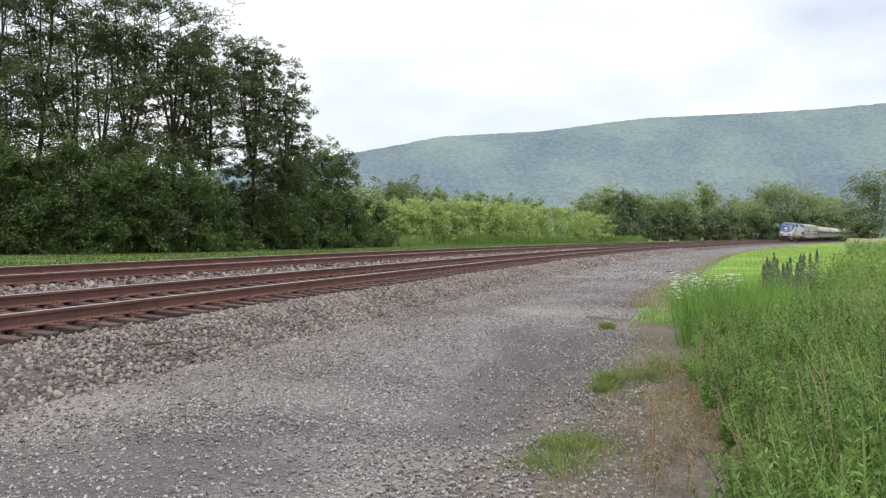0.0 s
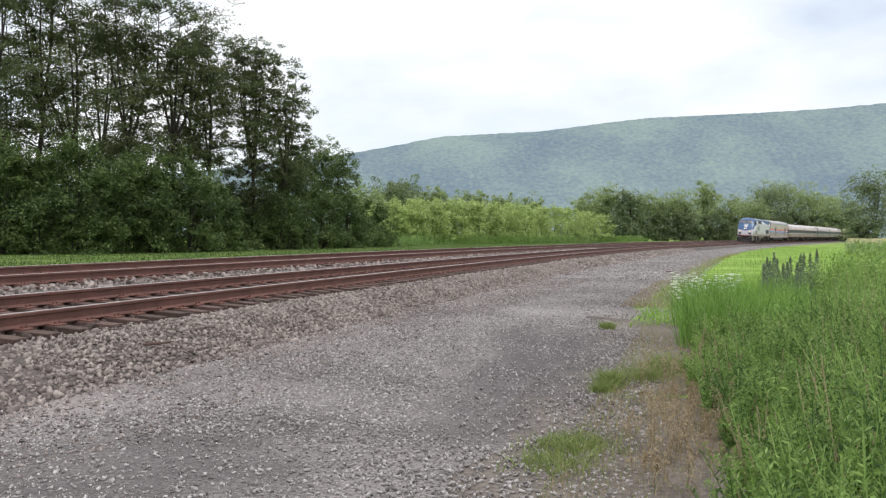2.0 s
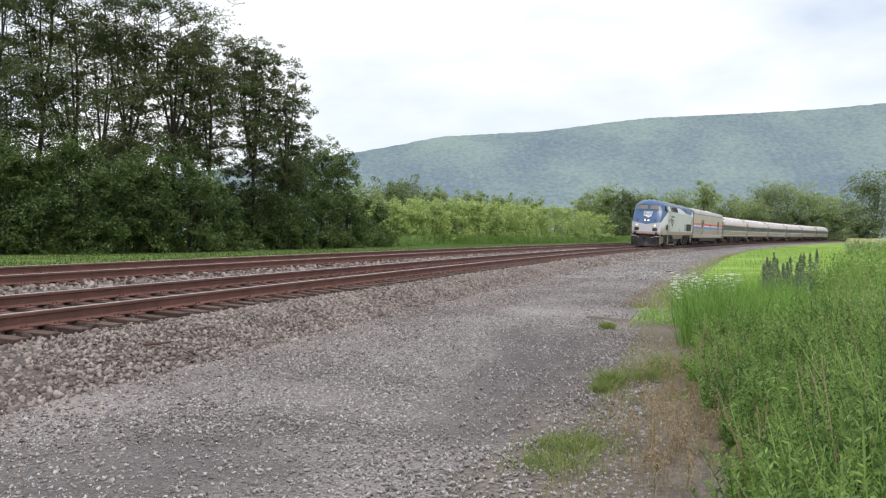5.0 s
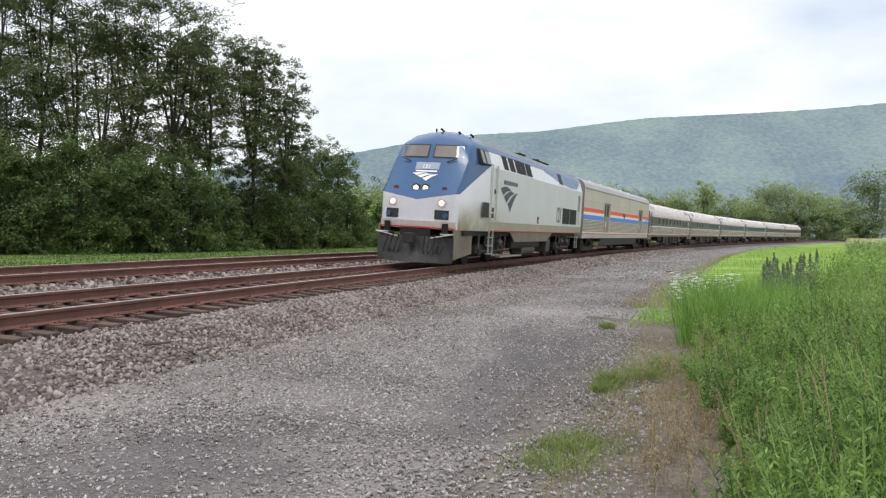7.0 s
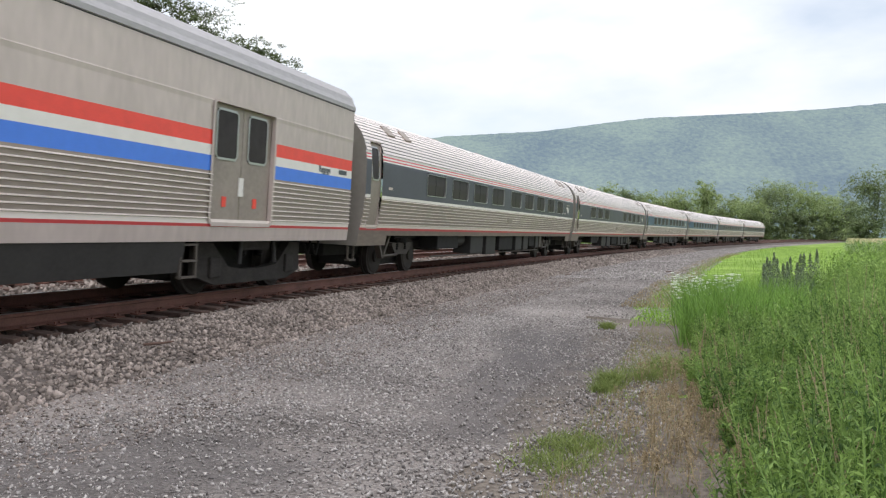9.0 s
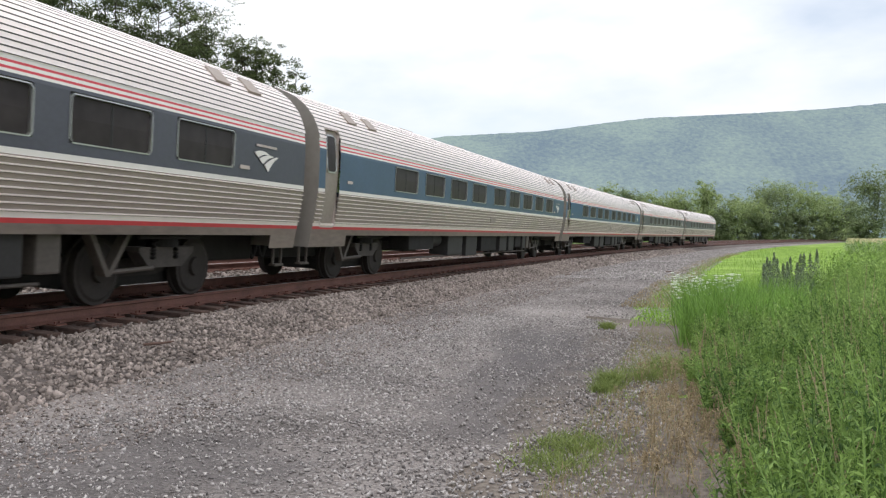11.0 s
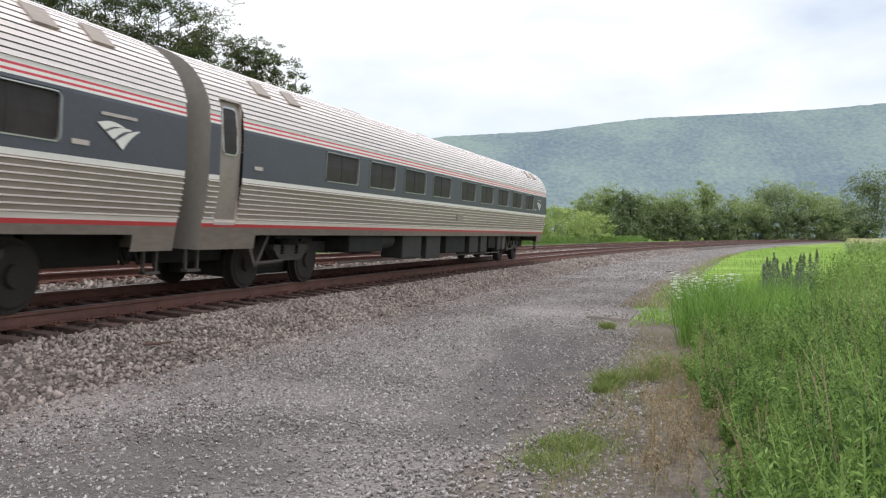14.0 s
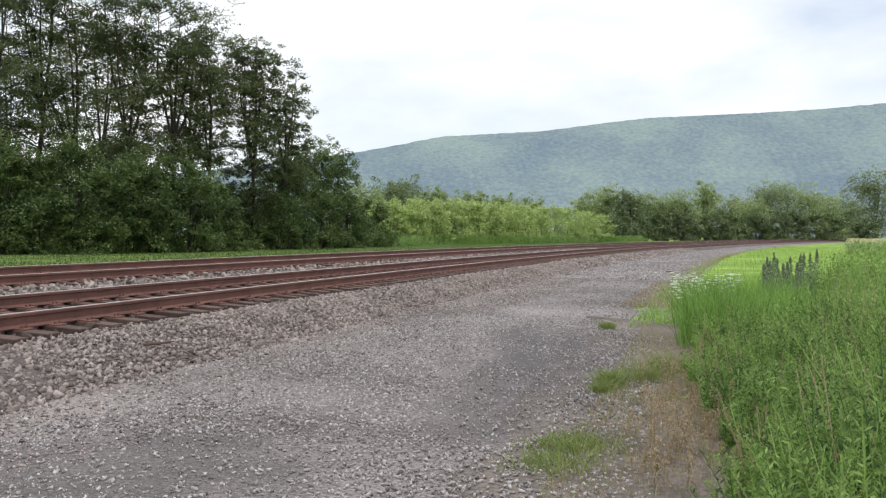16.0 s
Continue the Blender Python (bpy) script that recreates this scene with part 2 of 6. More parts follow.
def add_dust(m, colour, x0, x1, z_low, z_high, amount):
    """Road dust blown along the lower side between two stations of the loco (object coordinates)."""
    n, l = m.node_tree.nodes, m.node_tree.links
    b = n["Principled BSDF"]
    src = b.inputs["Base Color"].links[0].from_socket
    tc, sep = n.new("ShaderNodeTexCoord"), n.new("ShaderNodeSeparateXYZ")
    l.new(tc.outputs["Object"], sep.inputs[0])
    up = n.new("ShaderNodeMapRange")
    up.interpolation_type = "SMOOTHSTEP"
    up.inputs["From Min"].default_value, up.inputs["From Max"].default_value = z_high, z_low
    l.new(sep.outputs["Z"], up.inputs["Value"])
    along = n.new("ShaderNodeMapRange")
    along.interpolation_type = "SMOOTHSTEP"
    along.inputs["From Min"].default_value, along.inputs["From Max"].default_value = x0, x1
    l.new(sep.outputs["X"], along.inputs["Value"])
    nz = n.new("ShaderNodeTexNoise")
    nz.inputs["Scale"].default_value, nz.inputs["Detail"].default_value = 1.7, 5
    l.new(tc.outputs["Object"], nz.inputs["Vector"])
    a, c = n.new("ShaderNodeMath"), n.new("ShaderNodeMath")
    a.operation = c.operation = "MULTIPLY"
    l.new(up.outputs["Result"], a.inputs[0])
    l.new(nz.outputs["Fac"], a.inputs[1])
    l.new(a.outputs[0], c.inputs[0])
    base = n.new("ShaderNodeMath")
    base.operation = "MULTIPLY_ADD"
    l.new(along.outputs["Result"], base.inputs[0])
    base.inputs[1].default_value, base.inputs[2].default_value = amount, 0.25
    l.new(base.outputs[0], c.inputs[1])
    c.use_clamp = True
    mix = n.new("ShaderNodeMix")
    mix.data_type = "RGBA"
    l.new(c.outputs[0], mix.inputs["Factor"])
    l.new(src, mix.inputs["A"])
    mix.inputs["B"].default_value = (*colour, 1)
    l.new(mix.outputs["Result"], b.inputs["Base Color"])


add_dust(M_SILVER, (0.27, 0.205, 0.135), 3.0, 9.0, 1.25, 2.2, 1.35)


def add_stain(m, colour, cx, cy, rx, ry, amount):
    """A soft-edged ragged stain on the ground round (cx, cy)."""
    n, l = m.node_tree.nodes, m.node_tree.links
    b = n["Principled BSDF"]
    src = b.inputs["Base Color"].links[0].from_socket
    tc, mp = n.new("ShaderNodeTexCoord"), n.new("ShaderNodeMapping")
    mp.inputs["Location"].default_value = (-cx / rx, -cy / ry, 0)
    mp.inputs["Scale"].default_value = (1 / rx, 1 / ry, 0)
    l.new(tc.outputs["Object"], mp.inputs["Vector"])
    ln = n.new("ShaderNodeVectorMath")
    ln.operation = "LENGTH"
    l.new(mp.outputs["Vector"], ln.inputs[0])
    nz = n.new("ShaderNodeTexNoise")
    nz.inputs["Scale"].default_value, nz.inputs["Detail"].default_value = 1.3, 6
    l.new(tc.outputs["Object"], nz.inputs["Vector"])
    ad = n.new("ShaderNodeMath")
    ad.operation = "MULTIPLY_ADD"
    l.new(nz.outputs["Fac"], ad.inputs[0])
    ad.inputs[1].default_value = 1.3
    l.new(ln.outputs["Value"], ad.inputs[2])
    mr = n.new("ShaderNodeMapRange")
    mr.interpolation_type = "SMOOTHSTEP"
    mr.inputs["From Min"].default_value, mr.inputs["From Max"].default_value = 1.75, 1.1
    mr.inputs["To Max"].default_value = amount
    l.new(ad.outputs[0], mr.inputs["Value"])
    mix = n.new("ShaderNodeMix")
    mix.data_type = "RGBA"
    l.new(mr.outputs["Result"], mix.inputs["Factor"])
    l.new(src, mix.inputs["A"])
    mix.inputs["B"].default_value = (*colour, 1)
    l.new(mix.outputs["Result"], b.inputs["Base Color"])


for soil in (M_LOT, M_DIRT):
    add_stain(soil, (0.105, 0.096, 0.097), 1.5, 11.8, 1.1, 3.0, 0.8)
    add_stain(soil, (0.105, 0.096, 0.097), 0.85, 9.4, 0.8, 1.7, 0.75)
    add_stain(soil, (0.11, 0.10, 0.10), 0.35, 7.4, 0.6, 1.4, 0.6)
    add_stain(soil, (0.105, 0.097, 0.098), -2.2, 5.6, 1.6, 1.1, 0.5)


# ---- mesh helpers ----
def mesh_from(name, verts, faces, mats=(), idx=None, smooth=False):
    me = bpy.data.meshes.new(name)
    me.from_pydata([tuple(map(float, v)) for v in verts], [], [tuple(map(int, q)) for q in faces])
    for m in mats:
        me.materials.append(m)
    if idx is not None:
        me.polygons.foreach_set("material_index", np.asarray(idx, dtype=np.int32))
    if smooth:
        me.polygons.foreach_set("use_smooth", np.ones(len(me.polygons), dtype=bool))
    me.update()
    return me


def raw_mesh(name, verts, size, mats=(), idx=None):
    """Mesh whose faces are runs of `size` own vertices: fast for loose polygons."""
    verts = np.asarray(verts, dtype=np.float32).reshape(-1, 3)
    nv = len(verts)
    nf = nv // size
    me = bpy.data.meshes.new(name)
    me.vertices.add(nv)
    me.vertices.foreach_set("co", verts.ravel())
    me.loops.add(nv)
    me.loops.foreach_set("vertex_index", np.arange(nv, dtype=np.int32))
    me.polygons.add(nf)
    me.polygons.foreach_set("loop_start", np.arange(0, nv, size, dtype=np.int32))
    for m in mats:
        me.materials.append(m)
    if idx is not None:
        me.polygons.foreach_set("material_index", np.asarray(idx, dtype=np.int32))
    me.update(calc_edges=True)
    return me


def indexed_mesh(name, verts, quads, mats=()):
    """Mesh from arrays of vertices and faces of equal size."""
    verts, quads = np.asarray(verts, dtype=np.float32), np.asarray(quads, dtype=np.int32)
    me = bpy.data.meshes.new(name)
    me.vertices.add(len(verts))
    me.vertices.foreach_set("co", verts.ravel())
    me.loops.add(quads.size)
    me.loops.foreach_set("vertex_index", quads.ravel())
    me.polygons.add(len(quads))
    me.polygons.foreach_set("loop_start", np.arange(0, quads.size, quads.shape[1], dtype=np.int32))
    for m in mats:
        me.materials.append(m)
    me.update(calc_edges=True)
    return me


def under(name, me, parent=None, label="", m=None):
    ob = new(name, me)
    if parent:
        ob.parent = parent
    if m is not None:
        ob.matrix_basis = m
    if label:
        ob["label"] = label
    return ob


def part(name, bm, mat, parent=None, label="", smooth=False):
    me = bpy.data.meshes.new(name)
    bm.to_mesh(me)
    bm.free()
    me.materials.append(mat)
    if smooth:
        me.polygons.foreach_set("use_smooth", np.ones(len(me.polygons), dtype=bool))
    return under(name, me, parent, label)


def add_box(bm, x0, x1, y0, y1, z0, z1, bev=0.0):
    vs = [bm.verts.new((x, y, z)) for z in (z0, z1) for y in (y0, y1) for x in (x0, x1)]
    fs = [bm.faces.new([vs[i] for i in q]) for q in ((0, 2, 3, 1), (4, 5, 7, 6), (0, 1, 5, 4), (2, 6, 7, 3), (0, 4, 6, 2), (1, 3, 7, 5))]
    if bev:
        bmesh.ops.bevel(bm, geom=list({e for f in fs for e in f.edges}), offset=bev, segments=2, affect="EDGES", profile=0.6)
    return bm


def box(*a, **k):
    return add_box(bmesh.new(), *a, **k)


def add_cyl(bm, a, b, r0, r1=None, n=12):
    a, b = Vector(a), Vector(b)
    r1 = r0 if r1 is None else r1
    q = (b - a).to_track_quat("Z", "Y")
    rings = []
    for c, r in ((a, r0), (b, r1)):
        rings.append([bm.verts.new(c + q @ Vector((r * math.cos(k * math.tau / n), r * math.sin(k * math.tau / n), 0))) for k in range(n)])
    for k in range(n):
        bm.faces.new((rings[0][k], rings[0][(k + 1) % n], rings[1][(k + 1) % n], rings[1][k]))
    bm.faces.new(list(reversed(rings[0])))
    bm.faces.new(rings[1])
    return bm


def cyl(a, b, r0, r1=None, n=12):
    return add_cyl(bmesh.new(), a, b, r0, r1, n)


def add_prism(bm, poly, y0, y1):
    """Polygon in x, z pushed from y0 to y1."""
    a = [bm.verts.new((x, y0, z)) for x, z in poly]
    b = [bm.verts.new((x, y1, z)) for x, z in poly]
    n = len(poly)
    for k in range(n):
        bm.faces.new((a[k], a[(k + 1) % n], b[(k + 1) % n], b[k]))
    bm.faces.new(list(reversed(a)))
    bm.faces.new(b)
    bmesh.ops.recalc_face_normals(bm, faces=bm.faces)
    return bm


def prism(poly, y0, y1):
    return add_prism(bmesh.new(), poly, y0, y1)


def thing(name, label, category, group="", m=None):
    ob = new(name)
    ob.empty_display_size = 0.3
    if m is not None:
        ob.matrix_basis = m
    return tagged(ob, label, category, group)


# ---- ground ----
RNG = np.random.default_rng(7)


def ground_z(lat):
    return np.interp(lat, [-14, -9, -8, 2.6, 3.0], [0.40, 0.36, 0.1, -0.1, 0.0])


def build_ground():
    a = np.concatenate([np.linspace(0, 60, 41), np.geomspace(64, 4800, 34)])
    xs = np.concatenate([-a[:0:-1], a])
    ys = np.concatenate([-np.geomspace(4800, 12, 14), np.linspace(-10, 130, 94), np.geomspace(135, 4900, 36)])
    gx, gy = np.meshgrid(xs, ys)
    s, lat = side_of(gx.ravel(), gy.ravel())
    z = ground_z(lat)
    rough = np.array([noise.noise((x * 0.15, y * 0.15, 0.0)) for x, y in zip(gx.ravel(), gy.ravel())])
    z = z + np.where((lat > 9) | (lat < -12), rough * 0.05, 0) - np.where((lat < 7.5) & (lat > 3), 0.02, 0)
    nx, ny = len(xs), len(ys)
    i = np.arange(nx * ny).reshape(ny, nx)
    quads = np.stack([i[:-1, :-1], i[:-1, 1:], i[1:, 1:], i[1:, :-1]], -1).reshape(-1, 4)
    me = indexed_mesh("ground", np.stack([gx.ravel(), gy.ravel(), z], 1), quads, [M_GRASS_SOIL])
    tagged(under("ground", me), "mown green meadow ground beside the railway", "ground", kind="structure")


def strip(name, s_vals, lats, zs, mat, wobble=0.0, edge=0.0, seed=0.0, taper=0.0):
    verts, nl = [], len(lats)
    for s in s_vals:
        for k, (la, z) in enumerate(zip(lats, zs)):
            e = edge * noise.noise((s * 0.22, seed, 0.3)) + edge * 0.5 * noise.noise((s * 0.9, seed, 1.3)) if k == 0 else 0.0
            if taper:
                u = (s_vals[-1] - s) / taper
                wide = min(1.0, max(0.0, u)) ** 0.6 * (1 + 0.12 * noise.noise((s * 0.9, la * 2.0, seed)))
                la = lats[-1] + (la - lats[-1]) * wide
            x, y = track(s, la + e)
            verts.append((x, y, z + wobble * noise.noise((x * 0.8, y * 0.8, seed))))
    i = np.arange(len(verts)).reshape(-1, nl)
    quads = np.stack([i[:-1, :-1], i[1:, :-1], i[1:, 1:], i[:-1, 1:]], -1).reshape(-1, 4)
    return under(name, indexed_mesh(name, verts, quads, [mat]))


BED_LAT = [3.05, 2.5, 2.05, 1.7, 1.35, 0.75, -0.75, -1.4, -2.3, -3.2, -3.85, -5.35, -6.0, -6.5, -7.4, -8.6]
BED_Z = [-0.02, 0.14, 0.26, 0.31, 0.325, 0.335, 0.425, 0.46, 0.50, 0.53, 0.54, 0.62, 0.65, 0.62, 0.5, 0.30]


def bed_z(lat):
    return np.interp(-np.asarray(lat), [-v for v in BED_LAT], BED_Z)


def stones(name, n, s0, s1, l0, l1, size, mat, label, on_bed=True, power=1.0, low=False, bare=()):
    s = s0 + (s1 - s0) * RNG.random(n) ** power
    la = RNG.uniform(l0, l1, n)
    x, y = track(s, la)
    z = bed_z(la) if on_bed else np.full(n, 0.012)
    r = size * np.minimum(RNG.lognormal(0, 0.42, n), 1.9)
    if low:
        base = np.array([(1, 0, 0), (0, 1, 0), (-1, 0, 0), (0, -1, 0), (0, 0, 1), (0, 0, -1)], dtype=float) * 0.6
        v = base[None] + RNG.uniform(-0.28, 0.28, (n, 6, 3))
    else:
        base = np.array([(a, b, c) for c in (-1, 1) for b in (-1, 1) for a in (-1, 1)], dtype=float) * 0.5
        v = base[None] * (1 + RNG.uniform(-0.45, 0.35, (n, 8, 3)))
    v = v * np.stack([RNG.uniform(0.8, 1.5, n), RNG.uniform(0.7, 1.1, n), RNG.uniform(0.4, 0.8, n)], 1)[:, None]
    q = RNG.normal(size=(n, 4))
    q /= np.linalg.norm(q, axis=1)[:, None]
    w, i, j, k = q.T
    rot = np.stack([1 - 2 * (j * j + k * k), 2 * (i * j - k * w), 2 * (i * k + j * w), 2 * (i * j + k * w), 1 - 2 * (i * i + k * k), 2 * (j * k - i * w), 2 * (i * k - j * w), 2 * (j * k + i * w), 1 - 2 * (i * i + j * j)], 1).reshape(n, 3, 3)
    for cx, cy, ex, ey in bare:
        r = np.where((((x - cx) / ex) ** 2 + ((y - cy) / ey) ** 2 < 1) & (RNG.random(n) < 0.6), r * 0.4, r)
    v = np.einsum("nij,nkj->nki", rot, v) * r[:, None, None]
    if low:
        v[..., 2] *= 0.85
    v += np.stack([x, y, z + r * 0.18], 1)[:, None]
    f = np.array([(0, 2, 3, 1), (4, 5, 7, 6), (0, 1, 5, 4), (2, 6, 7, 3), (0, 4, 6, 2), (1, 3, 7, 5)])
    if low:
        f = np.array([(0, 1, 4), (1, 2, 4), (2, 3, 4), (3, 0, 4), (1, 0, 5), (2, 1, 5), (3, 2, 5), (0, 3, 5)])
    quads = (np.arange(n)[:, None, None] * len(base) + f[None]).reshape(-1, f.shape[1])
    tagged(under(name, indexed_mesh(name, v.reshape(-1, 3), quads, [mat])), label, "gravel", kind="stuff")


WORN = ((1.55, 11.8, 0.9, 2.6), (0.8, 9.4, 0.8, 1.6), (0.3, 7.4, 0.6, 1.3), (-2.0, 5.7, 1.3, 0.8))


def build_beds():
    far_s = np.concatenate([np.arange(-90, 60, 0.7), np.arange(60, 200, 2.5), np.arange(200, 560, 8)])
    tagged(strip("ballast_bed", far_s, BED_LAT, BED_Z, M_BALLAST, wobble=0.02), "grey-brown crushed stone ballast under the tracks", "ballast", kind="structure")
    bank = strip("grass_verge", far_s[far_s < 260], [-8.7, -10, -12, -20, -34], [0.34, 0.385, 0.42, 0.455, 0.44], M_BANKSOIL, wobble=0.02, edge=0.3, seed=6.0)
    tagged(bank, "mown green verge beyond the far track", "verge", kind="structure")
    lot = strip("gravel_lot", far_s, [7.35, 6.6, 5.6, 4.6, 3.8, 2.9], [-0.010, 0.012, 0.012, 0.01, 0.012, 0.012], M_LOT, wobble=0.012, edge=0.5, seed=4.0)
    tagged(lot, "flat grey packed gravel access strip", "gravel lot", kind="structure")


# ---- tracks ----
RAIL_PROFILE = [(-0.076, 0.0), (-0.076, 0.012), (-0.012, 0.035), (-0.010, 0.125), (-0.036, 0.138), (-0.037, 0.168), (-0.028, 0.178), (0.028, 0.178), (0.037, 0.168), (0.036, 0.138), (0.010, 0.125), (0.012, 0.035), (0.076, 0.012), (0.076, 0.0)]


def build_rail(lat, parent):
    s_vals = np.concatenate([np.arange(-90, 80, 1.0), np.arange(80, 560, 5.0)])
    top = rail_z(lat)
    verts, n = [], len(RAIL_PROFILE)
    for s in s_vals:
        for dy, dz in RAIL_PROFILE:
            x, y = track(s, lat - dy)
            verts.append((x, y, top - 0.178 + dz + dy * CANT))
    faces, idx = [], []
    for k in range(len(s_vals) - 1):
        for j in range(n):
            j2 = (j + 1) % n
            faces.append((k * n + j, (k + 1) * n + j, (k + 1) * n + j2, k * n + j2))
            idx.append(1 if j == 6 else 0)
    under("rail", mesh_from("rail", verts, faces, [M_RUST, M_RAILTOP], idx), parent)


def tie_pose(s, lat):
    x, y = track(s, lat)
    t = float(np.interp(s, LINE_S, LINE_T))
    c = RAIL_Z + (FAR_DZ if lat < -2 else 0) - 0.185
    return Matrix.Translation((float(x), float(y), c)) @ Matrix.Rotation(-t, 4, "Z") @ Matrix.Rotation(math.atan(CANT), 4, "Y")


def build_track(lat, label, near):
    tr = thing("railway_track", label, "railway track", "main line tracks")
    build_rail(lat + 0.75, tr)
    build_rail(lat - 0.75, tr)
    tie = bpy.data.meshes.new("tie")
    bm = box(-1.3, 1.3, -0.115, 0.115, -0.17, 0.0, bev=0.012)
    bm.to_mesh(tie)
    bm.free()
    tie.materials.append(M_TIE)
    plate = bpy.data.meshes.new("tie_plate")
    bm = box(-0.18, 0.18, -0.095, 0.095, 0.001, 0.02)
    for dx in (-0.12, 0.12, -0.1, 0.1):
        add_box(bm, dx - 0.012, dx + 0.012, -0.06 if abs(dx) > 0.11 else 0.04, -0.035 if abs(dx) > 0.11 else 0.065, 0.02, 0.05)
    bm.to_mesh(plate)
    bm.free()
    plate.materials.append(M_PLATE)
    count = 150 if near else 110
    s = -16.0
    rest = []
    k = 0
    while s < 330:
        s += 0.53 + random.uniform(-0.04, 0.04)
        m = tie_pose(s, lat) @ Matrix.Rotation(radians(random.uniform(-1.5, 1.5)), 4, "Z") @ Matrix.Translation((random.uniform(-0.05, 0.07), 0, random.uniform(-0.012, 0.004)))
        if k < count:
            under("tie", tie, tr, m=m)
            if k < 90:
                for d in (0.75, -0.75):
                    under("tie_plate", plate, tr, m=m @ Matrix.Translation((d, 0, 0)))
        else:
            rest.append(m)
        k += 1
    verts, faces = [], []
    for m in rest:
        b = len(verts)
        verts += [tuple(m @ Vector((x, y, z))) for z in (-0.17, 0) for y in (-0.115, 0.115) for x in (-1.3, 1.3)]
        faces += [tuple(b + i for i in q) for q in ((4, 5, 7, 6), (0, 1, 5, 4), (2, 6, 7, 3), (0, 4, 6, 2), (1, 3, 7, 5))]
    ob = under("far_ties", mesh_from("far_ties", verts, faces, [M_TIE]), tr)
    ob["kind"] = "stuff"


# ---- hill ----
def build_hill():
    # Large tone patches in the forest colour also stand for cloud shadow.
    m = material("hazed forested hillside", (0.016, 0.036, 0.036), 1.0, vary=0.4, scale=0.0030, fine=0.085, second=(0.128, 0.158, 0.088), bump=1.0, dist=9.0, spec=0.0, contrast=1.5, stretch=(1.0, 0.42, 1.6))
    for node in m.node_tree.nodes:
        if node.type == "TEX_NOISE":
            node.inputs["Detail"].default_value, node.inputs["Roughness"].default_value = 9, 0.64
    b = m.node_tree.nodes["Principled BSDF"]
    # Blue glow puts the aerial haze into the hill's own colour.
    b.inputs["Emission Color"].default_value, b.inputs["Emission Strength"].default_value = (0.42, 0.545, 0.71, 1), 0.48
    px = np.array([-900, -300, 100, 400, 620, 700, 780, 960, 1080, 1150, 1300, 1450, 1568, 1900, 2600])
    py = np.array([350, 345, 330, 300, 273, 259, 243, 233, 217, 209, 202, 193, 182, 165, 190])
    cols, rows_n = 620, 50
    verts = []
    for j in range(rows_n):
        u = j / (rows_n - 1)
        for i in range(cols):
            p = -900 + 3500 * i / (cols - 1)
            d = 1700 + 900 * u
            ridge = (420 - np.interp(p, px, py)) / 1486 * 2600
            shape = u ** 1.25
            x, y = (p - 784) / 1486 * d, d
            bumps = 26 * noise.noise((x * 0.0035, y * 0.0022, 0.4)) * math.sin(math.pi * u) * 1.6 + (2.5 * noise.noise((x * 0.03, y * 0.03, 2.0)) + 2 * noise.noise((x * 0.09, y * 0.05, 4.0))) * (1 if u < 0.98 else 0.7)
            verts.append((x, y, max(-2.0, ridge * shape + bumps * min(1, u * 3)) - (4 if j == 0 else 0)))
    for i in range(cols):
        p = -900 + 3500 * i / (cols - 1)
        verts.append(((p - 784) / 1486 * 2900, 2900, 0.0))
    idx = np.arange(len(verts)).reshape(-1, cols)
    quads = np.stack([idx[:-1, :-1], idx[:-1, 1:], idx[1:, 1:], idx[1:, :-1]], -1).reshape(-1, 4)
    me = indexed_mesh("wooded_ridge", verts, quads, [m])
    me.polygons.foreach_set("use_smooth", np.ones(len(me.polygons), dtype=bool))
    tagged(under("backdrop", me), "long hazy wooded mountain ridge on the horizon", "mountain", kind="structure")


# ---- plants ----
def leaf_cards(centres, size, rng, aspect=0.5, droop=0.3):
    """Pointed four-cornered leaves, one at each centre."""
    n = len(centres)
    d = rng.normal(size=(n, 3))
    d[:, 2] = d[:, 2] * 0.6 - droop
    d /= np.linalg.norm(d, axis=1)[:, None]
    up = rng.normal(size=(n, 3)) * 0.6 + np.array([0, 0, 1.0])
    w = np.cross(d, up)
    w /= np.linalg.norm(w, axis=1)[:, None] + 1e-9
    ln = size * rng.uniform(0.6, 1.35, n)[:, None]
    a = centres - d * ln * 0.5
    b = centres + d * ln * 0.5
    mid = centres - d * ln * 0.08
    sd = w * ln * aspect * 0.5
    return np.stack([a, mid + sd, b, mid - sd], 1)


def tube(verts, faces, pts, radii, n=6):
    base = len(verts)
    for k, (p, r) in enumerate(zip(pts, radii)):
        d = Vector(pts[min(k + 1, len(pts) - 1)]) - Vector(pts[max(k - 1, 0)])
        q = d.to_track_quat("Z", "Y")
        for j in range(n):
            a = j * math.tau / n
            verts.append(tuple(Vector(p) + q @ Vector((r * math.cos(a), r * math.sin(a), 0))))
    for k in range(len(pts) - 1):
        for j in range(n):
            j2 = (j + 1) % n
            faces.append((base + k * n + j, base + k * n + j2, base + (k + 1) * n + j2, base + (k + 1) * n + j))


def lobe_points(rng, centres, radii, per, flat=0.75, hollow=0.45):
    """Leaf places over the outer part of rounded lobes, with a few strays."""
    c, r = np.repeat(centres, per, 0), np.repeat(radii, per)
    d = rng.normal(size=c.shape)
    d /= np.linalg.norm(d, axis=1)[:, None]
    d[:, 2] += 0.15
    q = r * (hollow + (1 - hollow) * rng.random(len(c)) ** 0.7) * np.where(rng.random(len(c)) < 0.16, 1.45, 1.0)
    return c + d * q[:, None] * np.array([1.0, 1.0, flat])


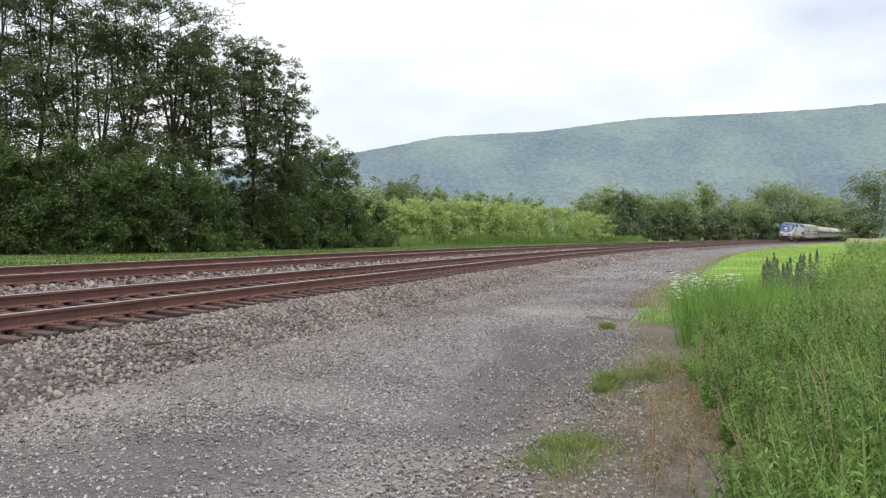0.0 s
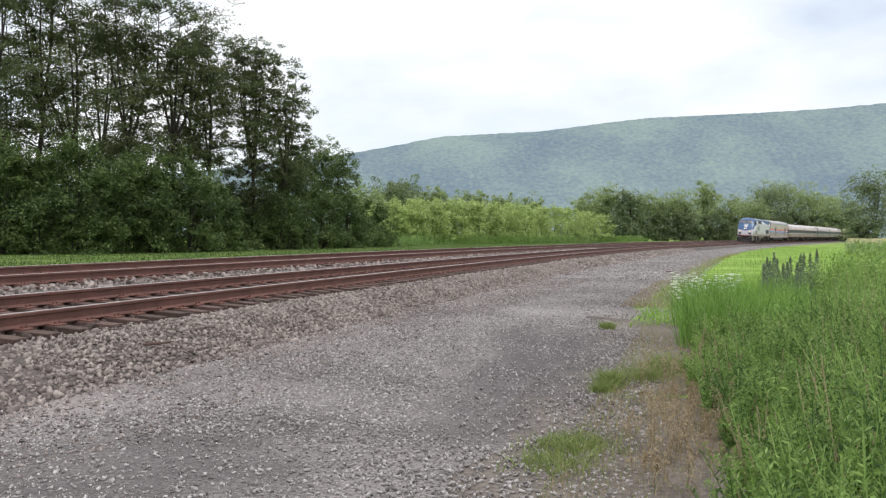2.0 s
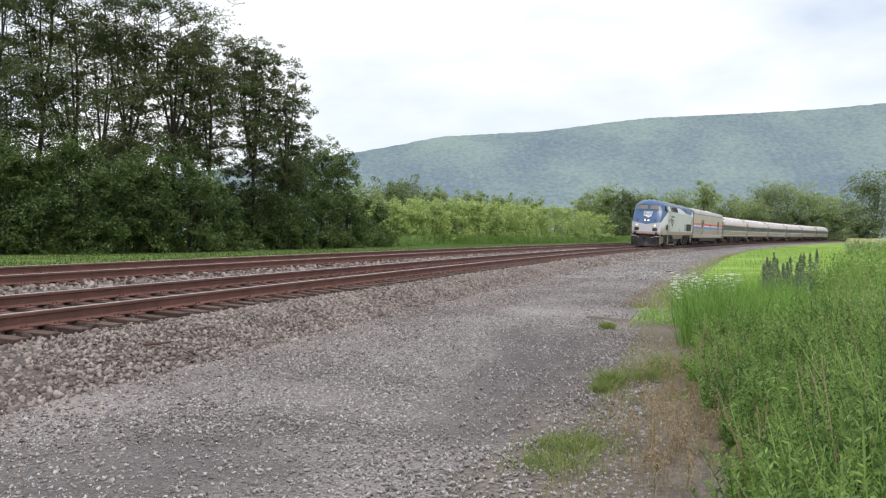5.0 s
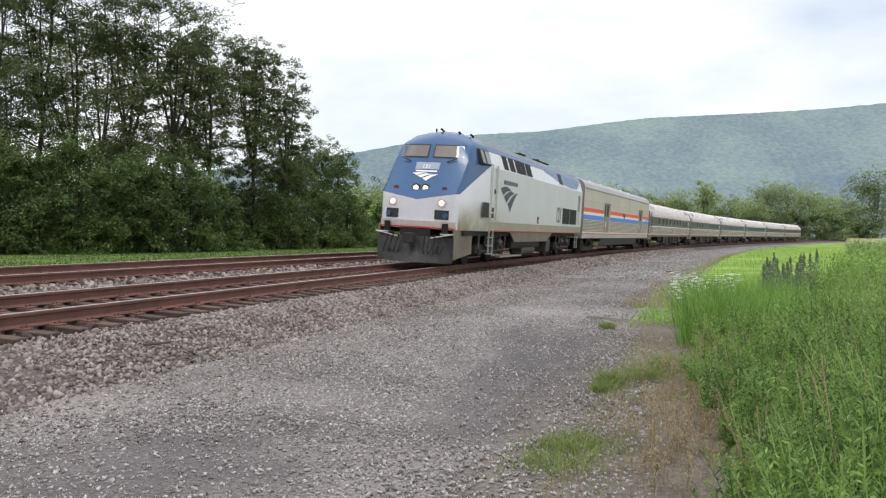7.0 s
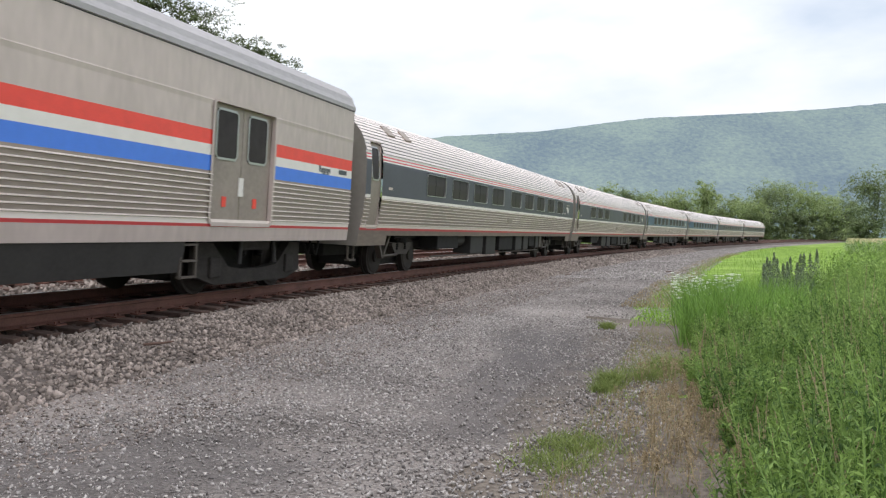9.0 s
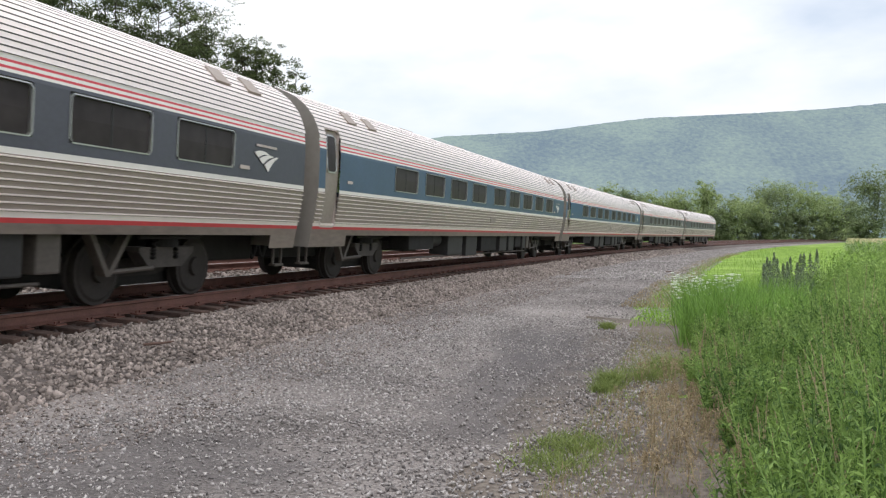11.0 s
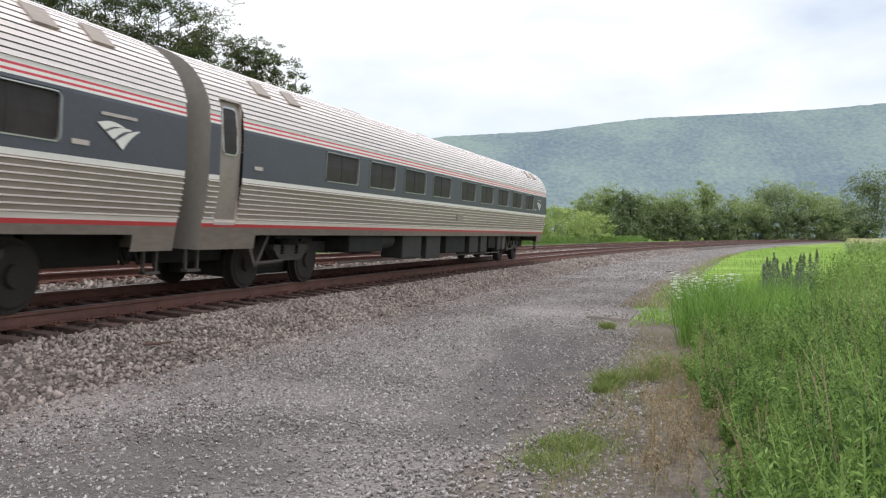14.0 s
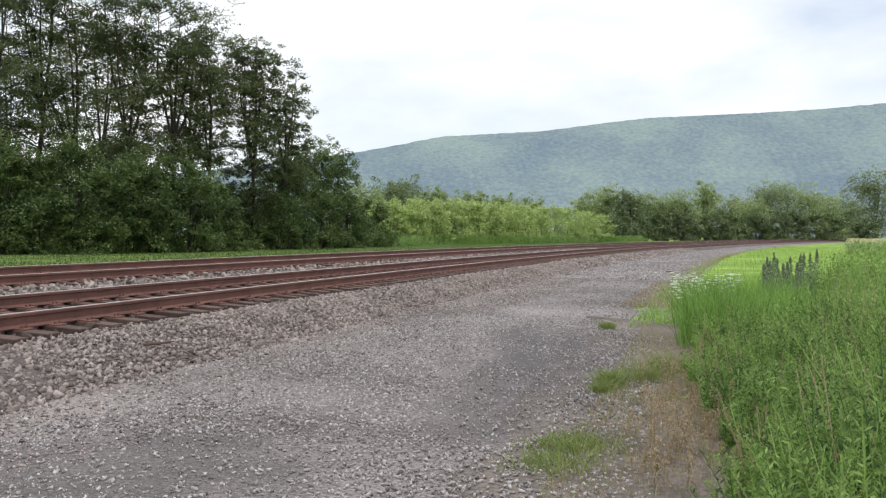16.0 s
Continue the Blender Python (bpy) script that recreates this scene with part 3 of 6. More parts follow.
def make_tree(name, label, place, height, radius, seed, leaf_mat, clumps=60, per=110, leaf=0.3, low=0.3, spread=0.9, trunk_r=0.22, lean=(0, 0), group="", flat=0.6, leaders=4, fork=0.35, ivy=0):
    """A trunk that forks into leaders, side limbs on these, and leaves in loose clumps round the limb ends."""
    rng = np.random.default_rng(seed)
    rnd = random.Random(seed)
    verts, faces = [], []
    knee = Vector((lean[0] * fork + rnd.uniform(-0.3, 0.3), lean[1] * fork, height * fork))
    half_way = knee * 0.5 + Vector((rnd.uniform(-0.2, 0.2), rnd.uniform(-0.2, 0.2), 0))
    tube(verts, faces, [(0, 0, -0.2), (0, 0, 0.3), tuple(half_way), tuple(knee)], [trunk_r * 1.4, trunk_r, trunk_r * 0.85, trunk_r * 0.7], 8)
    paths = []
    for k in range(leaders):
        a = k * math.tau / leaders + rnd.uniform(-0.5, 0.5)
        q = rnd.uniform(0.25, 0.62) if k else 0.12
        tip = Vector((math.cos(a) * radius * q + lean[0], math.sin(a) * radius * q + lean[1], height * (rnd.uniform(0.74, 0.93) if k else 0.96)))
        mid = knee.lerp(tip, 0.5) + Vector((math.cos(a), math.sin(a), 0)) * radius * 0.12 + Vector((rnd.uniform(-0.3, 0.3), rnd.uniform(-0.3, 0.3), 0))
        tube(verts, faces, [tuple(knee), tuple(mid), tuple(tip)], [trunk_r * 0.55, trunk_r * 0.34, 0.02], 6)
        paths.append((knee, mid, tip))
    centres, sizes = [], []
    for k in range(clumps):
        kn, mid, tip = paths[k % leaders]
        u = rnd.random() ** 0.62
        root = kn.lerp(mid, u * 2) if u < 0.5 else mid.lerp(tip, u * 2 - 1)
        if k % 5 == 0 and low < fork:
            root = Vector((lean[0] * 0.2, 0, height * rnd.uniform(low, fork)))
        a = rnd.uniform(0, math.tau)
        v = min(1.0, max(0.0, (root.z / height - low) / (1 - low)))
        reach = radius * rnd.uniform(0.25, 0.95) * (1.0 - 0.72 * v ** 2.0)
        end = Vector((root.x + math.cos(a) * reach, root.y + math.sin(a) * reach, min(height * 0.98, root.z + reach * rnd.uniform(-0.1, 0.5))))
        flat_r = math.hypot(end.x - lean[0] * v, end.y)
        if flat_r > radius * 1.05:
            end.x, end.y = end.x * radius * 1.05 / flat_r, end.y * radius * 1.05 / flat_r
        bend = root.lerp(end, 0.5) + Vector((0, 0, rnd.uniform(0.0, 0.3)))
        r0 = trunk_r * 0.22
        tube(verts, faces, [tuple(root), tuple(bend), tuple(end)], [r0, r0 * 0.6, 0.012], 4)
        centres.append(end)
        sizes.append(radius * rnd.uniform(0.20, 0.36) * spread)
    for k in range(ivy):
        kn, mid, tip = paths[k % 2]
        u = rnd.uniform(-0.55, 0.9)
        c = kn * (1 + u) if u < 0 else (kn.lerp(mid, u * 2) if u < 0.5 else mid.lerp(tip, u * 2 - 1))
        centres.append(c + Vector((rnd.uniform(-0.5, 0.5), rnd.uniform(-0.5, 0.5), 0)))
        sizes.append(radius * 0.30)
    mids = np.repeat(np.array([tuple(c) for c in centres]), 5, 0)
    big = np.repeat(np.array(sizes), 5)
    off = rng.normal(size=mids.shape) * big[:, None] * 0.8
    off[:, 2] *= flat
    pts = lobe_points(rng, mids + off, big * rng.uniform(0.30, 0.62, len(big)), per, flat)
    pts = pts[pts[:, 2] > 0.15]
    root_ob = thing(name, label, name.replace("_", " "), group, Matrix.Translation(place))
    under("trunk", mesh_from("trunk", verts, faces, [M_BARK], smooth=True), root_ob)
    under("crown", raw_mesh("crown", leaf_cards(pts, leaf, rng), 4, [leaf_mat]), root_ob)
    return root_ob


def make_bush(name, label, place, rx, ry, height, seed, leaf_mat, count, leaf, group="", stems=7, lobes=34, lobe=0.24, full=0.5):
    """Thin stems and a mound of rounded leafy lobes with dark gaps between them."""
    rng = np.random.default_rng(seed)
    rnd = random.Random(seed)
    verts, faces = [], []
    up = rng.random(lobes) ** 1.15 * 0.94 + 0.03
    a = rng.uniform(0, math.tau, lobes)
    wide = (1 - up ** 3.0) ** full * rng.uniform(0.45, 0.95, lobes)
    r = lobe * min(rx, height * 0.6) * rng.uniform(0.7, 1.35, lobes)
    c = np.stack([np.cos(a) * rx * wide, np.sin(a) * ry * wide, np.minimum(up * height, height - r * 0.75)], 1)
    for k in range(stems):
        tip = c[k % lobes]
        tube(verts, faces, [(tip[0] * 0.3, tip[1] * 0.3, -0.1), (tip[0] * 0.55, tip[1] * 0.55, tip[2] * 0.5), tuple(tip)], [0.05, 0.035, 0.01], 5)
    small = np.repeat(c, 4, 0) + rng.normal(size=(lobes * 4, 3)) * np.repeat(r, 4)[:, None] * 0.55
    pts = lobe_points(rng, small, np.repeat(r, 4) * rng.uniform(0.4, 0.75, lobes * 4), max(4, count // (lobes * 4)), 0.8)
    pts[:, 2] = np.where(pts[:, 2] < 0.05, np.abs(pts[:, 2]) * 0.5 + 0.05, pts[:, 2])
    ob = thing(name, label, name.replace("_", " "), group, Matrix.Translation(place))
    under("stem", mesh_from("stem", verts, faces, [M_BARK]), ob)
    under("foliage", raw_mesh("foliage", leaf_cards(pts, leaf, rng, 0.55), 4, [leaf_mat]), ob)
    return ob


def at_view(px, depth, z=0.4):
    """Plan position in the direction px of the standing view at a depth."""
    return ((px - 784) / 1486 * depth, depth, z)


def build_left_wood():
    tall = [(-90, 52, 20, 4.6), (-10, 54, 21, 4.4), (60, 57, 21.5, 4.2), (135, 58, 21, 4.0), (225, 60, 20.5, 3.8), (300, 62, 19.6, 3.9), (372, 64, 19.4, 3.7), (446, 67, 17.9, 3.3), (500, 70, 15.6, 2.9), (20, 66, 20, 4.4), (180, 70, 21, 4.2), (335, 70, 19.0, 3.6)]
    for k, (px, d, h, r) in enumerate(tall):
        make_tree("locust_tree", "tall open-crowned locust tree with dark bark at the wood edge", at_view(px, d), h, r, (20, 21, 22, 23, 24, 25, 46, 27, 28, 29, 30, 31)[k], M_LEAF_LOCUST, clumps=62, per=62, leaf=0.18, low=0.33, spread=1.05, ivy=(0, 0, 0, 0, 46, 0, 0, 64, 0, 0, 40, 0)[k], trunk_r=0.2, group="tall trees across the tracks", flat=0.5, lean=((k % 3 - 1) * 0.9, 0), leaders=4 + k % 2, fork=0.3 + 0.05 * (k % 3))
    mid = [(548, 78, 10.2, 3.2), (592, 81, 10.0, 2.9), (508, 74, 8.0, 2.6)]
    for k, (px, d, h, r) in enumerate(mid):
        make_tree("small_tree", "dense rounded dark green tree at the end of the wood", at_view(px, d), h, r, 60 + k, M_LEAF_SHRUB, clumps=66, per=46, leaf=0.20, low=0.06, spread=1.05, trunk_r=0.12, group="small trees across the tracks", flat=0.8, fork=0.25)
    under_px = [(-70, 47, 2.8, 6.2), (0, 48, 3.0, 6.4), (70, 50, 2.8, 5.6), (135, 50, 2.8, 6.6), (205, 52, 2.8, 6.0), (265, 54, 2.8, 6.6), (330, 56, 2.6, 6.0), (380, 60, 2.4, 4.8), (410, 68, 2.6, 5.2), (435, 66, 2.2, 3.4), (500, 68, 2.6, 4.4), (560, 74, 2.8, 5.0), (612, 78, 2.6, 5.0), (655, 86, 2.6, 4.8), (20, 56, 3.6, 6.6), (240, 60, 3.6, 6.2), (130, 58, 3.6, 6.6), (-40, 62, 4.0, 6.0), (75, 64, 4.0, 6.2), (185, 66, 4.0, 6.0), (300, 66, 3.8, 5.6), (470, 80, 3.4, 3.6)]
    for k, (px, d, r, h) in enumerate(under_px):
        make_bush("shrub", "dark green leafy shrub under the tall trees", at_view(px, d), r, r * 0.8, h, 90 + k, M_LEAF_SHRUB, 14000, 0.182, "undergrowth shrubs", stems=11, lobes=54, lobe=0.27)


def build_far_plants():
    k = 0
    for px, d, h in [(690, 118, 5.9), (722, 121, 6.2), (755, 124, 6.4), (788, 128, 6.5), (820, 131, 6.3), (852, 135, 6.6), (884, 140, 6.6), (914, 145, 6.6), (944, 152, 6.8), (972, 160, 6.7), (1000, 168, 6.8), (1026, 177, 6.4), (1052, 186, 5.8)]:
        make_bush("vine_thicket", "pale yellow-green vine-covered thicket beyond the tracks", at_view(px, d), 3.9 + (d - 118) * 0.012, 3.0, h, 130 + k, M_LEAF_VINE, 10500, 0.30, "vine-covered thickets", stems=16, lobes=120, lobe=0.16, full=0.25)
        k += 1
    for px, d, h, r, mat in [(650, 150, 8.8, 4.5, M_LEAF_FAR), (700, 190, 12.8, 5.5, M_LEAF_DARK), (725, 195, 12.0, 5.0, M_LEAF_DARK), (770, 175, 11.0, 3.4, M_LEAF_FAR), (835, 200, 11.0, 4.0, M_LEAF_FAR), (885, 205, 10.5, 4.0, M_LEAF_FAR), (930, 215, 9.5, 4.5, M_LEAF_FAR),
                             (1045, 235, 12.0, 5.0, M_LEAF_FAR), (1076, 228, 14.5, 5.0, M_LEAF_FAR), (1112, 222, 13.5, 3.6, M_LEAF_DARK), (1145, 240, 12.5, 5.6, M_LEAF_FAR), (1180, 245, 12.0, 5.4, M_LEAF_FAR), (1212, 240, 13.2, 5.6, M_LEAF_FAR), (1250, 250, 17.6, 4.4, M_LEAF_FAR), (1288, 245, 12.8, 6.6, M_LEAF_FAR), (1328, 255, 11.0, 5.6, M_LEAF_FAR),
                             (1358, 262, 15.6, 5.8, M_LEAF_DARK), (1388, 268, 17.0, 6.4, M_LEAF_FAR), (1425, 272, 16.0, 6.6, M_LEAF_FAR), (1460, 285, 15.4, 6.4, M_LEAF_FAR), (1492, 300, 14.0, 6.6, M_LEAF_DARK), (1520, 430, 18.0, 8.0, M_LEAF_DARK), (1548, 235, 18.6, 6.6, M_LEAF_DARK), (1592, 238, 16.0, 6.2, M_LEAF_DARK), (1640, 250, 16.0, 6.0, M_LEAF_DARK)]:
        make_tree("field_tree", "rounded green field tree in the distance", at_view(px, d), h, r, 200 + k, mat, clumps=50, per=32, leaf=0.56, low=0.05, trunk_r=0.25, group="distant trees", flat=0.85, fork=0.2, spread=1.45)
        k += 1
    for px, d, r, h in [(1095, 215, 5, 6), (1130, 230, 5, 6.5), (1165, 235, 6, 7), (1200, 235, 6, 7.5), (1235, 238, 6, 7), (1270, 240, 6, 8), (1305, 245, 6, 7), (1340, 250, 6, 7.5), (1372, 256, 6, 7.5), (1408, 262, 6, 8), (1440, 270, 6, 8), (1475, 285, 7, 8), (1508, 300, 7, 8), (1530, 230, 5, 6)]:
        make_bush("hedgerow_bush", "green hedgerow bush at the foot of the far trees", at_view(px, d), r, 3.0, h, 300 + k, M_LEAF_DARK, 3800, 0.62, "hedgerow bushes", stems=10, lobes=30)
        k += 1


def blade_cards(base, lean_dir, height, width):
    """Bent grass blades, two quads each: arrays of foot points, lean vectors, heights and widths."""
    n = len(base)
    a = np.random.default_rng(5).uniform(0, math.tau, n)
    side = np.stack([np.cos(a), np.sin(a), np.zeros(n)], 1) * width[:, None] * 0.5
    up = np.array([0, 0, 1.0])
    p1 = base + up * height[:, None] * 0.55 + lean_dir * height[:, None] * 0.18
    p2 = base + up * height[:, None] + lean_dir * height[:, None] * 0.55
    q1 = np.stack([base - side, base + side, p1 + side * 0.8, p1 - side * 0.8], 1)
    q2 = np.stack([p1 - side * 0.8, p1 + side * 0.8, p2 + side * 0.1, p2 - side * 0.1], 1)
    return np.concatenate([q1, q2])


def grass_patch(name, label, n, s0, s1, l0, l1, h, width, mat, power=1.6, seed=1, category="grass"):
    rng = np.random.default_rng(seed)
    s = s0 + (s1 - s0) * rng.random(n) ** power
    la = l0 + (l1 - l0) * rng.random(n)
    x, y = track(s, la)
    zz = ground_z(la)
    base = np.stack([x, y, zz - 0.01], 1)
    hh = h * rng.uniform(0.5, 1.25, n)
    ln = rng.normal(size=(n, 3)) * 0.5
    ln[:, 2] = 0
    tagged(under(name, raw_mesh(name, blade_cards(base, ln, hh, width * rng.uniform(0.6, 1.4, n)), 4, [mat])), label, category, kind="stuff")


def weed_points(n, s0, s1, l0, l1, seed, power=1.5):
    rng = np.random.default_rng(seed)
    s = s0 + (s1 - s0) * rng.random(n) ** power
    la = l0 + (l1 - l0) * rng.random(n)
    x, y = track(s, la)
    ragged = np.array([noise.noise((a * 1.1, b * 1.1, 8.0)) for a, b in zip(x, y)])
    keep = (x / y > np.interp(y, [4, 6, 9, 13, 17, 22], [0.35, 0.325, 0.29, 0.285, 0.42, 0.46]) + 0.05 * ragged) & (ragged > -0.42)
    return np.stack([x, y, np.zeros(n)], 1)[keep], rng


def weed_patch(name, label, foot, rng, height, leaves, leaf, mat, stem_mat=None, spread=0.25):
    """Upright leafy weeds: a thin stem with leaves all the way up."""
    n = len(foot)
    patch = np.array([noise.noise((x * 0.7, y * 0.7, 3.0)) for x, y, _ in foot])
    lumps = np.array([noise.noise((x * 2.1, y * 2.1, 6.0)) for x, y, _ in foot])
    hh = height * rng.uniform(0.6, 1.1, n) * (1 + 0.5 * patch) * (1 + 0.75 * lumps) * np.interp(foot[:, 0] / foot[:, 1], [0.30, 0.38, 0.44, 0.48, 0.52], [0.70, 0.66, 0.74, 1.05, 1.25])
    hh = np.minimum(hh, np.interp(foot[:, 0] / foot[:, 1], [0.38, 0.46, 0.52], [0.85, 1.0, 1.45]))
    lean = np.clip(rng.normal(size=(n, 3)) * 0.2, -0.3, 0.3)
    lean[:, 2] = 0
    tip = foot + np.array([0, 0, 1.0]) * hh[:, None] + lean * hh[:, None]
    u = rng.uniform(0.15, 1.0, (n, leaves)) ** 0.8
    c = foot[:, None] + (tip - foot)[:, None] * u[..., None]
    out = rng.normal(size=(n, leaves, 3))
    out[..., 2] = np.abs(out[..., 2]) * 0.5
    c = c + out * (spread * 0.26 * (1.06 - u) * hh[:, None])[..., None]
    cards = leaf_cards(c.reshape(-1, 3), leaf, rng, 0.24, -0.55)
    side = np.stack([np.ones(n), np.zeros(n), np.zeros(n)], 1) * 0.004
    stem = np.stack([foot - side, foot + side, tip + side * 0.5, tip - side * 0.5], 1)
    quads = np.concatenate([cards, stem])
    idx = np.concatenate([np.zeros(len(cards), int), np.ones(n, int)])
    tagged(under(name, raw_mesh(name, quads, 4, [mat, stem_mat or mat], idx)), label, "weeds", kind="stuff")


def bushy_weeds(name, label, foot, rng, height, branches, leaves, leaf, mat, stem_mat, spread=0.19):
    """Weeds that branch from the foot: curved stems, with narrow pointed leaves that rise round them to the tip."""
    patch = np.array([noise.noise((x * 0.8, y * 0.8, 3.0)) + 0.7 * noise.noise((x * 2.3, y * 2.3, 6.0)) for x, y, _ in foot])
    ratio = foot[:, 0] / foot[:, 1]
    tall = height * rng.uniform(0.75, 1.1, len(foot)) * (1 + 0.45 * patch) * np.interp(ratio, [0.30, 0.36, 0.42, 0.48, 0.52], [0.62, 0.72, 0.88, 1.12, 1.28])
    tall = np.minimum(tall, np.interp(ratio, [0.36, 0.46, 0.52], [0.8, 1.0, 1.4]))
    n = len(foot) * branches
    f = np.repeat(foot, branches, 0) + rng.normal(size=(n, 3)) * np.array([0.03, 0.03, 0.0])
    hh = np.repeat(tall, branches) * rng.uniform(0.62, 1.05, n)
    lean = rng.normal(size=(n, 3)) * spread * np.array([1, 1, 0])

    def along(u):
        return f[:, None] + lean[:, None] * (hh[:, None] * u ** 1.5)[..., None] + np.array([0, 0, 1.0]) * (hh[:, None] * u * (1 - 0.10 * u))[..., None]
    u = np.sort(rng.uniform(0.22, 1.0, (n, leaves)), 1)
    root = along(u).reshape(-1, 3)
    a = rng.uniform(0, math.tau, n * leaves)
    d = np.stack([np.cos(a), np.sin(a), rng.uniform(0.25, 1.5, n * leaves)], 1)
    d /= np.linalg.norm(d, axis=1)[:, None]
    ln = (leaf * (1.25 - 0.7 * u) * rng.uniform(0.7, 1.3, (n, leaves))).reshape(-1, 1)
    w = np.cross(d, rng.normal(size=d.shape))
    w /= np.linalg.norm(w, axis=1)[:, None] + 1e-9
    mid = root + d * ln * 0.45
    cards = np.stack([root, mid + w * ln * 0.12, root + d * ln - np.array([0, 0, 1.0]) * ln * 0.12, mid - w * ln * 0.12], 1)
    st = along(np.tile(np.linspace(0, 1, 4), (n, 1)))
    side = np.array([0.0028, 0, 0])
    stems = np.concatenate([np.stack([st[:, k] - side, st[:, k] + side, st[:, k + 1] + side * 0.7, st[:, k + 1] - side * 0.7], 1) for k in range(3)])
    idx = np.concatenate([np.zeros(len(cards), int), np.ones(len(stems), int)])
    tagged(under(name, raw_mesh(name, np.concatenate([cards, stems]), 4, [mat, stem_mat], idx)), label, "weeds", kind="stuff")


def make_dock(place, seed):
    """A dark dock plant: a stem with a narrow cone of seeds, and leaves at the foot."""
    rng = np.random.default_rng(seed)
    h = rng.uniform(1.08, 1.34)
    ob = thing("dock_plant", "dark green seeding dock plant among the grass", "weed", "dark seeding docks", Matrix.Translation(place))
    part("stalk", cyl((0, 0, -0.05), (0, 0, h), 0.008, 0.004, 6), M_SPIRE, ob)
    n = 1300
    u = 0.25 + 0.75 * rng.random(n) ** 1.5
    a = rng.uniform(0, math.tau, n)
    r = 0.2 * (1.02 - u) ** 0.95 * np.sqrt(rng.random(n)) + 0.004
    c = np.stack([np.cos(a) * r, np.sin(a) * r, u * h], 1)
    under("seed_spike", raw_mesh("seed_spike", leaf_cards(c, 0.03, rng, 0.5, -0.9), 4, [M_SPIRE]), ob)
    c = np.stack([rng.normal(0, 0.09, 60), rng.normal(0, 0.09, 60), rng.uniform(0.05, 0.4, 60)], 1)
    under("foliage", raw_mesh("foliage", leaf_cards(c, 0.16, rng, 0.3, -0.5), 4, [M_WEED]), ob)


def build_flowers():
    """White umbels on thin stems."""
    rng = np.random.default_rng(77)
    n = 230
    y = rng.uniform(13.8, 19, n)
    x = y * rng.uniform(0.272, 0.355, n)
    h = rng.uniform(0.45, 0.78, n)
    quads = []
    for k in range(n):
        r = rng.uniform(0.025, 0.055)
        for j in range(6):
            a0, a1 = j * math.tau / 6, (j + 1) * math.tau / 6
            quads.append([(x[k], y[k], h[k]), (x[k] + r * math.cos(a0), y[k] + r * math.sin(a0), h[k] + 0.012), (x[k] + r * 1.1 * math.cos((a0 + a1) / 2), y[k] + r * 1.1 * math.sin((a0 + a1) / 2), h[k] + 0.02), (x[k] + r * math.cos(a1), y[k] + r * math.sin(a1), h[k] + 0.012)])
    heads = len(quads)
    for k in range(n):
        quads.append([(x[k] - 0.003, y[k], 0), (x[k] + 0.003, y[k], 0), (x[k] + 0.002, y[k], h[k]), (x[k] - 0.002, y[k], h[k])])
    idx = [0] * heads + [1] * n
    tagged(under("white_flowers", raw_mesh("white_flowers", quads, 4, [M_PETAL, M_WEED], idx)), "small white umbel flowers in the grass", "flowers", kind="stuff")


def build_corn():
    """Rows of corn with arching leaves and tassels."""
    rng = np.random.default_rng(12)
    quads, idx = [], []
    feet = []
    for r in range(26):
        for k in range(26):
            d = 66 + r * 1.1
            px = 1498 + rng.uniform(0, 14)
            feet.append(((px - 784) / 1486 * d + k * 0.42 + rng.uniform(-0.08, 0.08), d + rng.uniform(-0.1, 0.1)))
    for x, y in feet:
        h = rng.uniform(0.95, 1.3)
        quads.append([(x - 0.015, y, 0), (x + 0.015, y, 0), (x + 0.01, y, h), (x - 0.01, y, h)])
        idx.append(0)
        for j in range(8):
            a, z, ln = rng.uniform(0, math.tau), h * rng.uniform(0.25, 0.92), rng.uniform(0.35, 0.6)
            dx, dy = math.cos(a), math.sin(a)
            sx, sy = -dy * 0.04, dx * 0.04
            m = (x + dx * ln * 0.5, y + dy * ln * 0.5, z + 0.16)
            e = (x + dx * ln, y + dy * ln, z - 0.02)
            quads.append([(x - sx, y - sy, z), (x + sx, y + sy, z), (m[0] + sx, m[1] + sy, m[2]), (m[0] - sx, m[1] - sy, m[2])])
            quads.append([(m[0] - sx, m[1] - sy, m[2]), (m[0] + sx, m[1] + sy, m[2]), (e[0] + sx * 0.1, e[1] + sy * 0.1, e[2]), (e[0] - sx * 0.1, e[1] - sy * 0.1, e[2])])
            idx += [0, 0]
        for j in range(4):
            a = rng.uniform(0, math.tau)
            quads.append([(x - 0.012, y, h), (x + 0.012, y, h), (x + math.cos(a) * 0.1 + 0.012, y + math.sin(a) * 0.1, h + 0.2), (x + math.cos(a) * 0.1 - 0.012, y + math.sin(a) * 0.1, h + 0.2)])
            idx.append(1)
    tagged(under("corn_field", raw_mesh("corn_field", quads, 4, [M_CORN, M_TASSEL], idx)), "field of tasselled green corn", "crop", kind="stuff")


def make_tuft(place, seed, h=0.16, n=160, r=0.13):
    n, h = n * 2, h * 0.8
    rng = np.random.default_rng(seed)
    base = np.stack([rng.normal(0, r * 0.5, n), rng.normal(0, r * 0.5, n), np.zeros(n) - 0.01], 1)
    ln = rng.normal(size=(n, 3)) * 1.5
    ln[:, 2] = 0
    me = raw_mesh("grass_tuft", blade_cards(base, ln, h * rng.uniform(0.5, 1.2, n), 0.008 * rng.uniform(0.6, 1.4, n)), 4, [M_OLIVE])
    tagged(under("grass_tuft", me, m=Matrix.Translation(place)), "small green grass tuft growing in the gravel", "grass tuft", kind="stuff")


